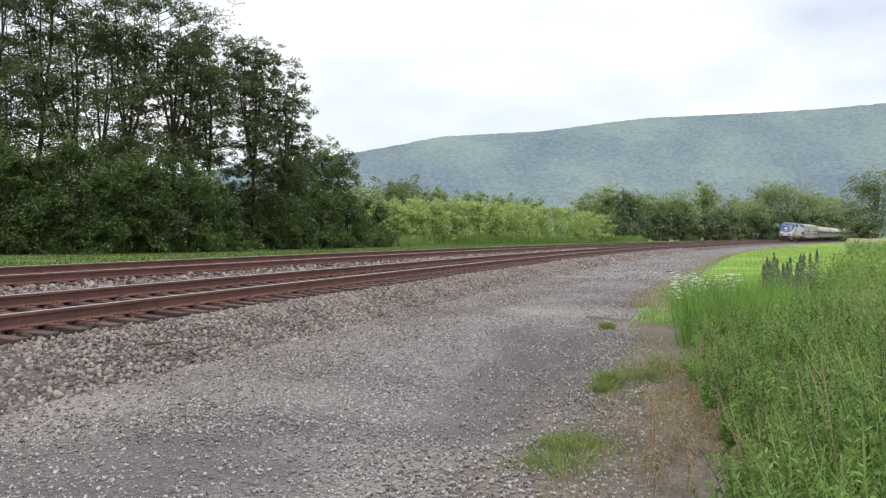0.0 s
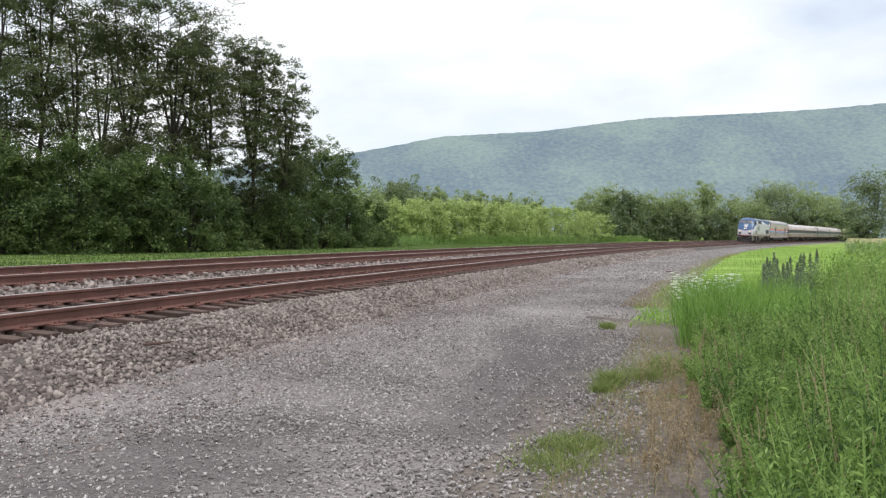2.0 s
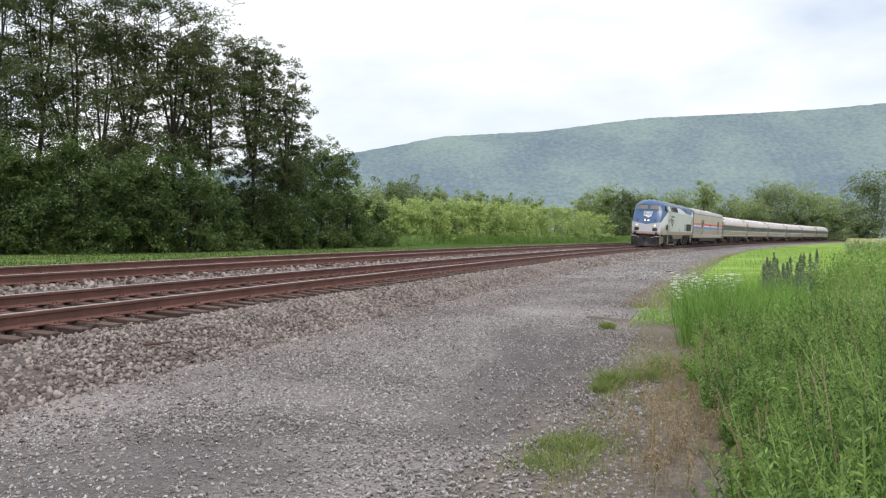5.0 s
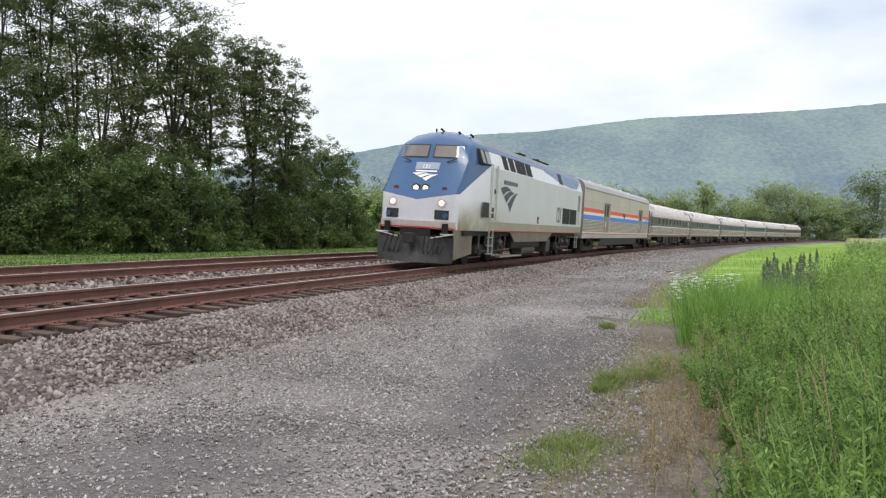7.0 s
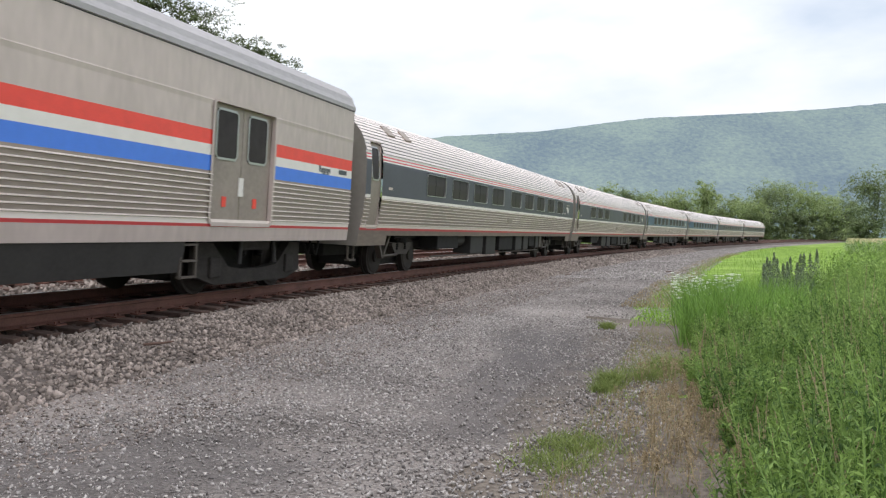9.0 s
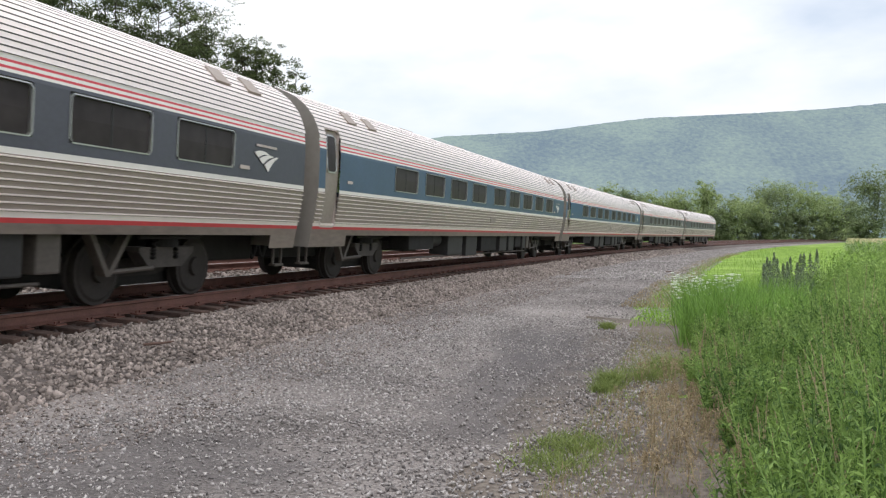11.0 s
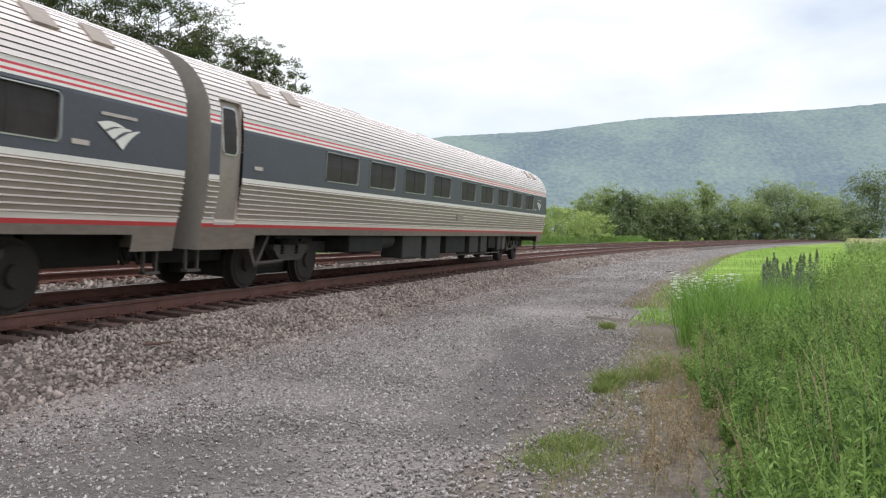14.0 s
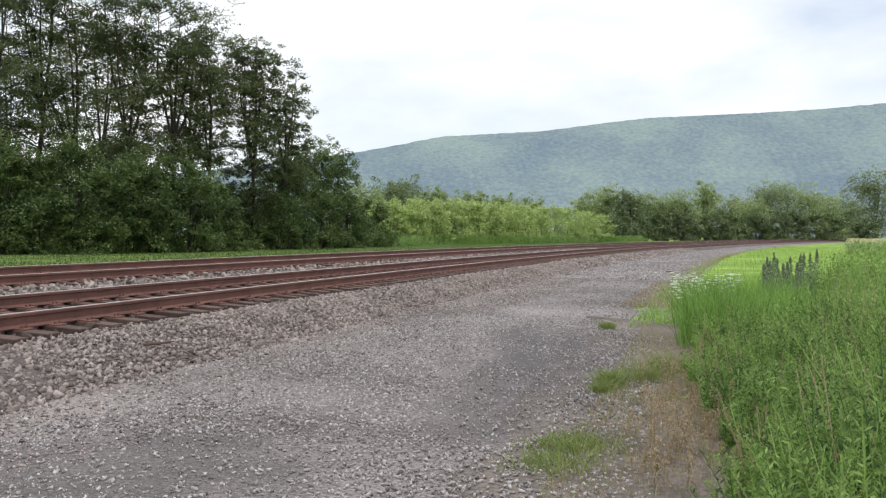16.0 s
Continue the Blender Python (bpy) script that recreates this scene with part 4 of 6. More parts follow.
def make_stick(a, b, r, seed):
    rnd = random.Random(seed)
    a, b = Vector(a), Vector(b)
    verts, faces = [], []
    pts = [tuple(a.lerp(b, u) + Vector((rnd.uniform(-1, 1), rnd.uniform(-1, 1), rnd.uniform(-0.3, 0.6))) * 0.012) for u in (0, 0.3, 0.6, 1.0)]
    tube(verts, faces, pts, [r, r * 1.1, r * 0.9, r * 0.5], 7)
    tagged(under("stick", mesh_from("stick", verts, faces, [M_TIE])), "short dark weathered stick lying on the stones", "stick", "sticks on the stones")



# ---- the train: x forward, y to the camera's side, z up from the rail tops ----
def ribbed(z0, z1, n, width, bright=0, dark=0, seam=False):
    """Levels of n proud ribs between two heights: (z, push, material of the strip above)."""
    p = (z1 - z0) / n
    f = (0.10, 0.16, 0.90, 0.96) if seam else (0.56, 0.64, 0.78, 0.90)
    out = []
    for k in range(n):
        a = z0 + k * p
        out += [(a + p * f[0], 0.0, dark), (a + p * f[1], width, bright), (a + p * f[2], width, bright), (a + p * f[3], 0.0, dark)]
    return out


def shell(name, length, stations, table, levels, mats, parent, skip=lambda a, b, z0, z1: False, label="", cap=None):
    """Skin lofted along the car. table: (z, half width); levels: (z, push, material index of the strip above)."""
    tz, tw = [a for a, b in table], [b for a, b in table]
    zs = [(z, max(0.0, float(np.interp(z, tz, tw)) + push)) for z, push, m in levels]
    verts, faces, idx = [], [], []
    nl = len(zs)
    for sign in (1, -1):
        base = len(verts)
        for st in stations:
            for z, y in zs:
                verts.append((length / 2 - st, sign * y, z))
        for k in range(len(stations) - 1):
            for j in range(nl - 1):
                if skip(stations[k], stations[k + 1], zs[j][0], zs[j + 1][0]):
                    continue
                q = [base + k * nl + j, base + (k + 1) * nl + j, base + (k + 1) * nl + j + 1, base + k * nl + j + 1]
                faces.append(q if sign > 0 else q[::-1])
                idx.append(levels[j][2])
    half = len(stations) * nl
    lo = next(j for j in range(nl) if not skip(stations[0], stations[1], zs[j][0], zs[min(j + 1, nl - 1)][0]))
    for k, flip in ((0, False), (len(stations) - 1, True)):
        loop = [k * nl + j for j in range(lo, nl)] + [half + k * nl + j for j in range(nl - 2, lo - 1, -1)]
        faces.append(loop[::-1] if flip else loop)
        idx.append(cap if cap is not None else 0)
    me = mesh_from(name, verts, faces, mats, idx)
    ob = under(name, me, parent, label)
    return ob


def width_at(table, z):
    return float(np.interp(z, [a for a, b in table], [b for a, b in table]))


def side_panel(name, length, table, st0, st1, z0, z1, inset, mat, parent, label="", steps=4, thick=0.03):
    """Panel that follows the side's curve, set in (inset > 0) or proud (inset < 0)."""
    n = steps + 1
    verts, faces = [], []
    for dy in (0, -thick):
        for st in (st0, st1):
            for k in range(n):
                z = z0 + (z1 - z0) * k / steps
                verts.append((length / 2 - st, width_at(table, z) - inset + dy, z))
    for k in range(steps):
        faces.append((k, n + k, n + k + 1, k + 1))
        faces.append((2 * n + k + 1, 3 * n + k + 1, 3 * n + k, 2 * n + k))
        faces.append((k + 1, 2 * n + k + 1, 2 * n + k, k))
        faces.append((n + k, 3 * n + k, 3 * n + k + 1, n + k + 1))
    faces.append((0, 2 * n, 3 * n, n))
    faces.append((n - 1, 2 * n - 1, 4 * n - 1, 3 * n - 1))
    return under(name, mesh_from(name, verts, faces, [mat]), parent, label)


def frame_panel(name, length, table, st0, st1, z0, z1, t, proud, mat, parent, label=""):
    """Four-sided frame round an opening on the side."""
    def y(z):
        return width_at(table, z) + proud
    outer = [(st0 - t, z0 - t), (st1 + t, z0 - t), (st1 + t, z1 + t), (st0 - t, z1 + t)]
    c = min(0.04, (z1 - z0) * 0.10)
    inner = [(st0 + c, z0), (st1 - c, z0), (st1, z0 + c), (st1, z1 - c), (st1 - c, z1), (st0 + c, z1), (st0, z1 - c), (st0, z0 + c)]
    o8 = [(st0 + c, z0 - t), (st1 - c, z0 - t), (st1 + t, z0 + c), (st1 + t, z1 - c), (st1 - c, z1 + t), (st0 + c, z1 + t), (st0 - t, z1 - c), (st0 - t, z0 + c)]
    verts = [(length / 2 - s, y(z), z) for s, z in o8] + [(length / 2 - s, y(z), z) for s, z in inner] + [(length / 2 - s, y(z) - proud - 0.05, z) for s, z in inner]
    faces = []
    for k in range(8):
        k2 = (k + 1) % 8
        faces.append((k, k2, 8 + k2, 8 + k))
        faces.append((8 + k, 8 + k2, 16 + k2, 16 + k))
    return under(name, mesh_from(name, verts, faces, [mat]), parent, label)


def text_part(name, body, size, mat, parent, m, label="", squeeze=1.0):
    cu = bpy.data.curves.new(name, "FONT")
    cu.body, cu.size, cu.extrude, cu.align_x = body, size, 0.003, "LEFT"
    cu.offset = size * 0.016
    tmp = bpy.data.objects.new(name, cu)
    scene.collection.objects.link(tmp)
    dg = bpy.context.evaluated_depsgraph_get()
    me = bpy.data.meshes.new_from_object(tmp.evaluated_get(dg))
    bpy.data.objects.remove(tmp)
    me.materials.clear()
    me.materials.append(mat)
    me.transform(Matrix.Diagonal((squeeze, 1, 1, 1)))
    return under(name, me, parent, label, m)


SIDE_TEXT = Matrix(((-1, 0, 0), (0, 0, 1), (0, 1, 0))).to_4x4()


def on_side(length, st, y, z):
    return Matrix.Translation((length / 2 - st, y, z)) @ SIDE_TEXT


def swoosh(parent, length, st, z, w, h, y, mat, label):
    """Three tapering curved bands that meet at a point below: a plain emblem."""
    for k in range(3):
        n = 8
        verts, faces = [], []
        tops = []
        for j in range(n + 1):
            u = j / n
            lx0, lz0 = (0.0, 0.20, 0.43)[k], (0.92, 0.62, 0.32)[k]
            lx1, lz1 = (0.16, 0.37, 0.60)[k], (0.66, 0.36, 0.0)[k]
            rx0, rz0 = (0.62, 0.80, 1.0)[k], (0.90, 0.84, 0.86)[k]
            px = lx0 + (rx0 - lx0) * u
            top_z = lz0 + (rz0 - lz0) * u + 0.10 * math.sin(math.pi * u) * (1.3 - 0.2 * k)
            qx = lx1 + (rx0 - lx1) * u
            bot_z = lz1 + (rz0 - 0.05 - lz1) * u + 0.10 * math.sin(math.pi * u)
            tops.append(((px, top_z), (qx, bot_z)))
        for (px, tz_), (qx, bz_) in tops:
            verts += [(length / 2 - st - px * w, y, z + tz_ * h), (length / 2 - st - qx * w, y, z + bz_ * h)]
        for j in range(n):
            faces.append((2 * j, 2 * j + 1, 2 * j + 3, 2 * j + 2))
        m = len(verts)
        verts += [(a, b - 0.004, c) for a, b, c in verts]
        faces += [tuple(m + q for q in f[::-1]) for f in faces]
        under("emblem_band", mesh_from("emblem_band", verts, faces, [mat]), parent, label)


def coil(x, y, z0, z1, turns=5, n=10):
    """A closely wound spring as one corrugated column."""
    bm = bmesh.new()
    rings = []
    for k in range(turns * 2 + 1):
        r = 0.085 if k % 2 else 0.062
        z = z0 + (z1 - z0) * k / (turns * 2)
        rings.append([bm.verts.new((x + r * math.cos(math.tau * i / n), y + r * math.sin(math.tau * i / n), z)) for i in range(n)])
    for a, b in zip(rings, rings[1:]):
        for i in range(n):
            bm.faces.new((a[i], a[(i + 1) % n], b[(i + 1) % n], b[i]))
    bm.faces.new(rings[0][::-1])
    bm.faces.new(rings[-1])
    return bm


def make_truck(parent, length, st, base, r, outer, style):
    """A two-axle truck: frames, springs, axles and wheels. Coach trucks carry their frames inside the wheels."""
    x = length / 2 - st
    b = base / 2
    tr = part("truck", box(x - b - 0.3, x + b + 0.3, -0.58, 0.58, 0.2, 1.0, bev=0.05), M_UNDER, parent, "grimy steel two-axle truck, darkened for under-train shade")
    inside = style == "coach"
    for sgn in (1, -1):
        f0, f1 = sorted((sgn * 0.48, sgn * 0.62)) if inside else sorted((sgn * (outer - 0.16), sgn * outer))
        y0, y1 = sorted((sgn * (outer - 0.16), sgn * outer))
        poly = [(x - b - 0.42, 0.42), (x - b - 0.42, 0.66), (x - b + 0.3, 0.72), (x - 0.45, 0.60), (x + 0.45, 0.60), (x + b - 0.3, 0.72), (x + b + 0.42, 0.66), (x + b + 0.42, 0.42), (x + b - 0.2, 0.44), (x + 0.42, 0.34), (x - 0.42, 0.34), (x - b + 0.2, 0.44)]
        if style == "bag":
            poly = [(x - b - 0.45, 0.86), (x - b - 0.48, 0.32), (x - b + 0.05, 0.17), (x + b - 0.05, 0.17), (x + b + 0.48, 0.32), (x + b + 0.45, 0.86), (x + b + 0.05, 0.86), (x + b - 0.45, 0.46), (x + 0.35, 0.40), (x - 0.35, 0.40), (x - b + 0.45, 0.46), (x - b - 0.05, 0.86)]
        part("side_frame", prism(poly, f0, f1), M_TRUCK, tr, "dusty grey cast side frame")
        for d in (-1, 1):
            bm = cyl((x + d * b, sgn * 0.70, r), (x + d * b, sgn * 0.83, r), r, r, 32)
            add_cyl(bm, (x + d * b, sgn * 0.66, r), (x + d * b, sgn * 0.71, r), r + 0.03, r + 0.03, 32)
            add_cyl(bm, (x + d * b, sgn * 0.83, r), (x + d * b, sgn * 0.85, r), r * 0.9, r * 0.82, 28)
            add_cyl(bm, (x + d * b, sgn * 0.83, r), (x + d * b, sgn * 0.90, r), r * 0.36, r * 0.3, 18)
            part("wheel", bm, M_WHEEL, tr, "worn grey steel wheel")
            if not inside:
                part("journal_box", box(x + d * b - 0.16, x + d * b + 0.16, y0 - 0.02, y1 + 0.05, r - 0.17, r + 0.17, bev=0.03), M_TRUCK, tr)
            for c in (-0.28, 0.28):
                xs, ys = x + c * d, sgn * (outer - 0.08)
                part("spring", coil(xs, ys, 0.62, 0.9), M_UNDER, tr)
        if inside:
            bm = prism([(x + 0.95, 1.02), (x + 0.85, 1.02), (x + 1.28, 0.42), (x + 1.38, 0.42)], y0 + 0.05, y1 + 0.03)
            add_prism(bm, [(x + 1.75, 1.02), (x + 1.65, 1.02), (x + 1.28, 0.42), (x + 1.38, 0.42)], y0 + 0.05, y1 + 0.03)
            add_box(bm, x + 0.85, x + 1.75, y0 + 0.05, y1 + 0.03, 0.98, 1.06)
            part("yaw_bracket", bm, M_SKIRT, tr, "grey V-shaped bracket")
            part("yaw_rod", cyl((x + 1.33, y1 - 0.03, 0.47), (x + 0.3, y1 - 0.03, 0.5), 0.035, n=8), M_SKIRT, tr)
            part("spring_seat", prism([(x - 0.75, 0.80), (x + 0.6, 0.80), (x + 0.6, 0.72), (x + 0.35, 0.50), (x - 0.45, 0.50), (x - 0.75, 0.72)], y0 - 0.1, y1 - 0.04), M_BOLSTER, tr, "dusty grey spring seat")
            part("air_spring", cyl((x - 0.1, sgn * (outer - 0.16), 0.80), (x - 0.1, sgn * (outer - 0.16), 1.1), 0.24, 0.2, 20), M_RUBBER, tr)
        else:
            part("bolster", box(x - 0.5, x + 0.5, y0, y1 + 0.04, 0.72, 0.9, bev=0.04), M_TRUCK, tr)
            for d in (-0.62, 0.62):
                part("damper", cyl((x + d, sgn * (outer + 0.06), 0.5), (x + d * 0.9, sgn * (outer + 0.06), 1.0), 0.05, 0.035, 10), M_BOX, tr)
        part("brake_pipe", cyl((x - 0.75, sgn * (outer + 0.05), 0.95), (x + 0.75, sgn * (outer + 0.05), 0.95), 0.03, n=8), M_UNDER, tr)
        if style == "loco":
            for d, h, mt in ((-1.62, 0.55, M_SKIRT), (-0.95, 0.4, M_SKIRT), (-0.15, 0.5, M_BOLSTER), (0.9, 0.42, M_SKIRT), (1.66, 0.52, M_SKIRT)):
                part("sand_pipe", cyl((x + d, sgn * (outer + 0.08), 1.08), (x + d + 0.03, sgn * (outer + 0.06), 1.08 - h), 0.03, n=8), mt, tr)
            for d in (-0.7, 0.62):
                part("brake_cylinder", cyl((x + d - 0.2, sgn * (outer + 0.08), 0.78), (x + d + 0.2, sgn * (outer + 0.08), 0.72), 0.11, n=14), M_BOLSTER, tr, "dusty brake cylinder")
            part("tie_bar", box(x - b, x + b, y1 + 0.02, y1 + 0.05, 0.47, 0.51), M_SKIRT, tr)
    for d in (-1, 1):
        part("axle", cyl((x + d * b, -0.8, r), (x + d * b, 0.8, r), 0.08), M_UNDER, tr)
    return tr


COACH_L = 26.01
COACH_TABLE = [(0.80, 1.43), (1.12, 1.475), (1.5, 1.535), (1.9, 1.575), (2.35, 1.59), (2.65, 1.575), (2.9, 1.54), (3.1, 1.475), (3.3, 1.37), (3.5, 1.20), (3.65, 1.0), (3.77, 0.76), (3.86, 0.48), (3.91, 0.2), (3.92, 0.0)]
WINDOWS = [(4.22 + 2.12 * k, 5.77 + 2.12 * k) for k in range(4)] + [(13.1 + 2.12 * k, 14.65 + 2.12 * k) for k in range(5)]


def make_coach(band, label, windows, cafe=False):
    L = COACH_L
    car = thing("passenger_coach", label, "train car", "passenger coaches of the train")
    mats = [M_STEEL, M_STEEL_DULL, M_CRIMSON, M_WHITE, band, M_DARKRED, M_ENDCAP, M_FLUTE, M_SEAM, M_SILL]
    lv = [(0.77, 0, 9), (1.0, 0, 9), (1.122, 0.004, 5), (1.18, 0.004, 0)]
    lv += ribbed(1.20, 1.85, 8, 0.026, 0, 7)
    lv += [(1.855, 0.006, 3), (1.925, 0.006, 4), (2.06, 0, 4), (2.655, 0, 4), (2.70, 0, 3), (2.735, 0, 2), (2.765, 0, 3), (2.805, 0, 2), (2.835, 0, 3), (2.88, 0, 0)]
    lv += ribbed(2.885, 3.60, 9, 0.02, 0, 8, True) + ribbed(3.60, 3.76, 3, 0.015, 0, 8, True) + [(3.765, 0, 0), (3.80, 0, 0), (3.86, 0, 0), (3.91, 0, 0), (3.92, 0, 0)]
    cuts = sorted({0.34, 0.62, 1.26, 1.95, 2.5, 24.1, 24.7, 25.67} | {round(e, 3) for w in windows for e in w})

    def skip(a, b, z0, z1):
        if z1 <= 1.01 and (a >= 1.94 and b <= 24.75):
            return True
        if a >= 0.61 and b <= 1.27 and z0 >= 1.2 and z1 <= 3.12:
            return True
        return z0 > 2.05 and z1 < 2.66 and any(a >= w0 - 0.01 and b <= w1 + 0.01 for w0, w1 in windows)
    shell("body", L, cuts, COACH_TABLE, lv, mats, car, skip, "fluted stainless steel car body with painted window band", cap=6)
    under("floor_pan", mesh_from("floor_pan", [(L / 2 - s, y, 1.14) for s in (0.34, 25.67) for y in (-1.46, 1.46)], [(0, 1, 3, 2)], [M_UNDER]), car)
    for w0, w1 in windows:
        fr = frame_panel("window", L, COACH_TABLE, w0 + 0.015, w1 - 0.015, 2.075, 2.625, 0.016, 0.010, M_ALU, car, "dark tinted window with rounded aluminium frame")
        side_panel("pane", L, COACH_TABLE, w0, w1, 2.06, 2.655, 0.035, M_GLASS, fr)
        side_panel("mullion", L, COACH_TABLE, (w0 + w1) / 2 - 0.015, (w0 + w1) / 2 + 0.015, 2.07, 2.65, 0.03, M_SOOT, fr, thick=0.01)
    door = side_panel("door", L, COACH_TABLE, 0.62, 1.26, 1.2, 3.1, 0.05, M_DOOR, car, "plain steel vestibule door with tall window", steps=8)
    fr = frame_panel("door_window", L, COACH_TABLE, 0.76, 1.12, 2.28, 2.98, 0.03, -0.035, M_ALU, door)
    side_panel("pane", L, COACH_TABLE, 0.76, 1.12, 2.28, 2.98, 0.045, M_GLASS, fr, thick=0.01)
    frame_panel("door_frame", L, COACH_TABLE, 0.62, 1.26, 1.2, 3.1, 0.04, 0.012, M_STEEL_DULL, car)
    # ends
    for st, sgn in ((0.34, 1), (25.67, -1)):
        x = L / 2 - st
        bm = bmesh.new()
        for a, b, z0, z1 in ((-0.62, -0.46, 0.95, 3.25), (0.46, 0.62, 0.95, 3.25), (-0.62, 0.62, 3.25, 3.4), (-0.62, 0.62, 0.85, 1.0)):
            add_box(bm, min(x, x + sgn * 0.30), max(x, x + sgn * 0.30), a, b, z0, z1, bev=0.02)
        part("diaphragm", bm, M_RUBBER, car, "black rubber gangway diaphragm")
        part("end_door", box(min(x, x + sgn * 0.03), max(x, x + sgn * 0.03), -0.42, 0.42, 1.05, 3.15, bev=0.01), M_STEEL_DULL, car)
        bm = cyl((x - sgn * 0.4, 0, 0.85), (x + sgn * 0.3, 0, 0.85), 0.09)
        add_box(bm, min(x + sgn * 0.2, x + sgn * 0.33), max(x + sgn * 0.2, x + sgn * 0.33), -0.15, 0.15, 0.7, 1.0, bev=0.03)
        part("coupler", bm, M_UNDER, car)
        for y in (-0.35, 0.3, 0.5):
            bm = bmesh.new()
            pts = [(x + sgn * 0.28 * u, y, 0.85 - 0.35 * math.sin(math.pi * u * 0.9)) for u in (0, 0.25, 0.5, 0.75, 1)]
            for a, b in zip(pts, pts[1:]):
                add_cyl(bm, a, b, 0.03, n=8)
            part("brake_hose", bm, M_RUBBER, car)
        for y in (1.2, -1.2):
            bm = bmesh.new()
            for dx in (0.05, 0.35):
                add_box(bm, x - sgn * dx - 0.02, x - sgn * dx + 0.02, y - 0.02, y + 0.02, 0.42, 0.85)
            add_box(bm, x - sgn * 0.2 - 0.17, x - sgn * 0.2 + 0.17, y - 0.06, y + 0.06, 0.42, 0.46)
            part("step_stirrup", bm, M_SKIRT, car)
    for a, b in ((0.4, 2.3), (23.7, 25.6)):
        part("draft_gear", box(L / 2 - b, L / 2 - a, -0.6, 0.6, 0.5, 1.13, bev=0.04), M_UNDER, car)
    # roof hatches
    for st in (2.0, 3.1, 22.9, 23.9):
        bm = bmesh.new()
        vs = []
        for s in (st, st + 0.42):
            for z in (3.36, 3.58):
                for out in (0.0, 0.035):
                    vs.append(bm.verts.new((L / 2 - s, width_at(COACH_TABLE, z) + out, z + out)))
        for q in ((1, 5, 7, 3), (0, 1, 3, 2), (4, 6, 7, 5), (0, 4, 5, 1), (2, 3, 7, 6)):
            bm.faces.new([vs[i] for i in q])
        part("roof_vent", bm, M_FLUTE, car, "small grey louvred roof vent")
    for st in (8.0, 13.0, 18.0):
        part("roof_cover", box(L / 2 - st - 0.5, L / 2 - st + 0.5, -0.3, 0.3, 3.88, 3.935, bev=0.01), M_STEEL_DULL, car)
    # underfloor equipment
    for a, b, z0, mat in ((6.0, 7.9, 0.62, M_UNDER), (9.2, 10.6, 0.42, M_BOX), (11.0, 12.2, 0.36, M_BOX), (12.7, 14.6, 0.48, M_UNDER), (15.1, 16.1, 0.45, M_BOX), (16.4, 17.2, 0.45, M_BOX), (17.4, 18.3, 0.58, M_UNDER), (18.6, 19.1, 0.5, M_BOX), (19.3, 19.7, 0.52, M_SKIRT)):
        for sgn in (1, -1):
            y0, y1 = sorted((sgn * 0.75, sgn * 1.34))
            part("equipment_box", box(L / 2 - b, L / 2 - a, y0, y1, z0, 1.12, bev=0.03), mat, car, "dark grey underfloor equipment box")
    part("air_tank", cyl((L / 2 - 9.0, 1.0, 0.86), (L / 2 - 8.05, 1.0, 0.86), 0.2, n=16), M_BOX, car)
    part("centre_sill", box(L / 2 - 24.5, L / 2 - 1.8, -0.3, 0.3, 0.8, 1.12), M_UNDER, car)
    bm = cyl((L / 2 - 19.5, 1.2, 0.4), (L / 2 - 5.8, 1.2, 0.4), 0.025, n=8)
    part("pipe", bm, M_SKIRT, car)
    make_truck(car, L, 3.85, 2.3, 0.46, 1.12, "coach")
    make_truck(car, L, 22.15, 2.3, 0.46, 1.12, "coach")
    # emblem and lettering bars
    y = 1.592
    swoosh(car, L, 23.74, 2.08, 0.82, 0.32, y + 0.004, M_WHITE, "white painted emblem")
    part("lettering_bar", box(L / 2 - 24.5, L / 2 - 23.8, y, y + 0.006, 2.475, 2.515), M_STEEL_DULL, car)
    part("number_bar", box(L / 2 - 23.6, L / 2 - 23.3, y, y + 0.006, 2.07, 2.13), M_STEEL_DULL, car)
    part("notice", box(L / 2 - 1.85, L / 2 - 1.6, y, y + 0.006, 2.08, 2.14), M_STEEL_DULL, car)
    part("number_plate", box(L / 2 - 13.5, L / 2 - 12.9, 1.55, 1.572, 1.46, 1.64), M_DOOR, car)
    return car


BAG_L = 25.9
BAG_TABLE = [(0.45, 1.44), (0.90, 1.50), (1.15, 1.52), (2.0, 1.535), (3.3, 1.535), (3.70, 1.53), (3.89, 1.46), (4.05, 1.29), (4.17, 0.96), (4.25, 0.5), (4.28, 0.0)]


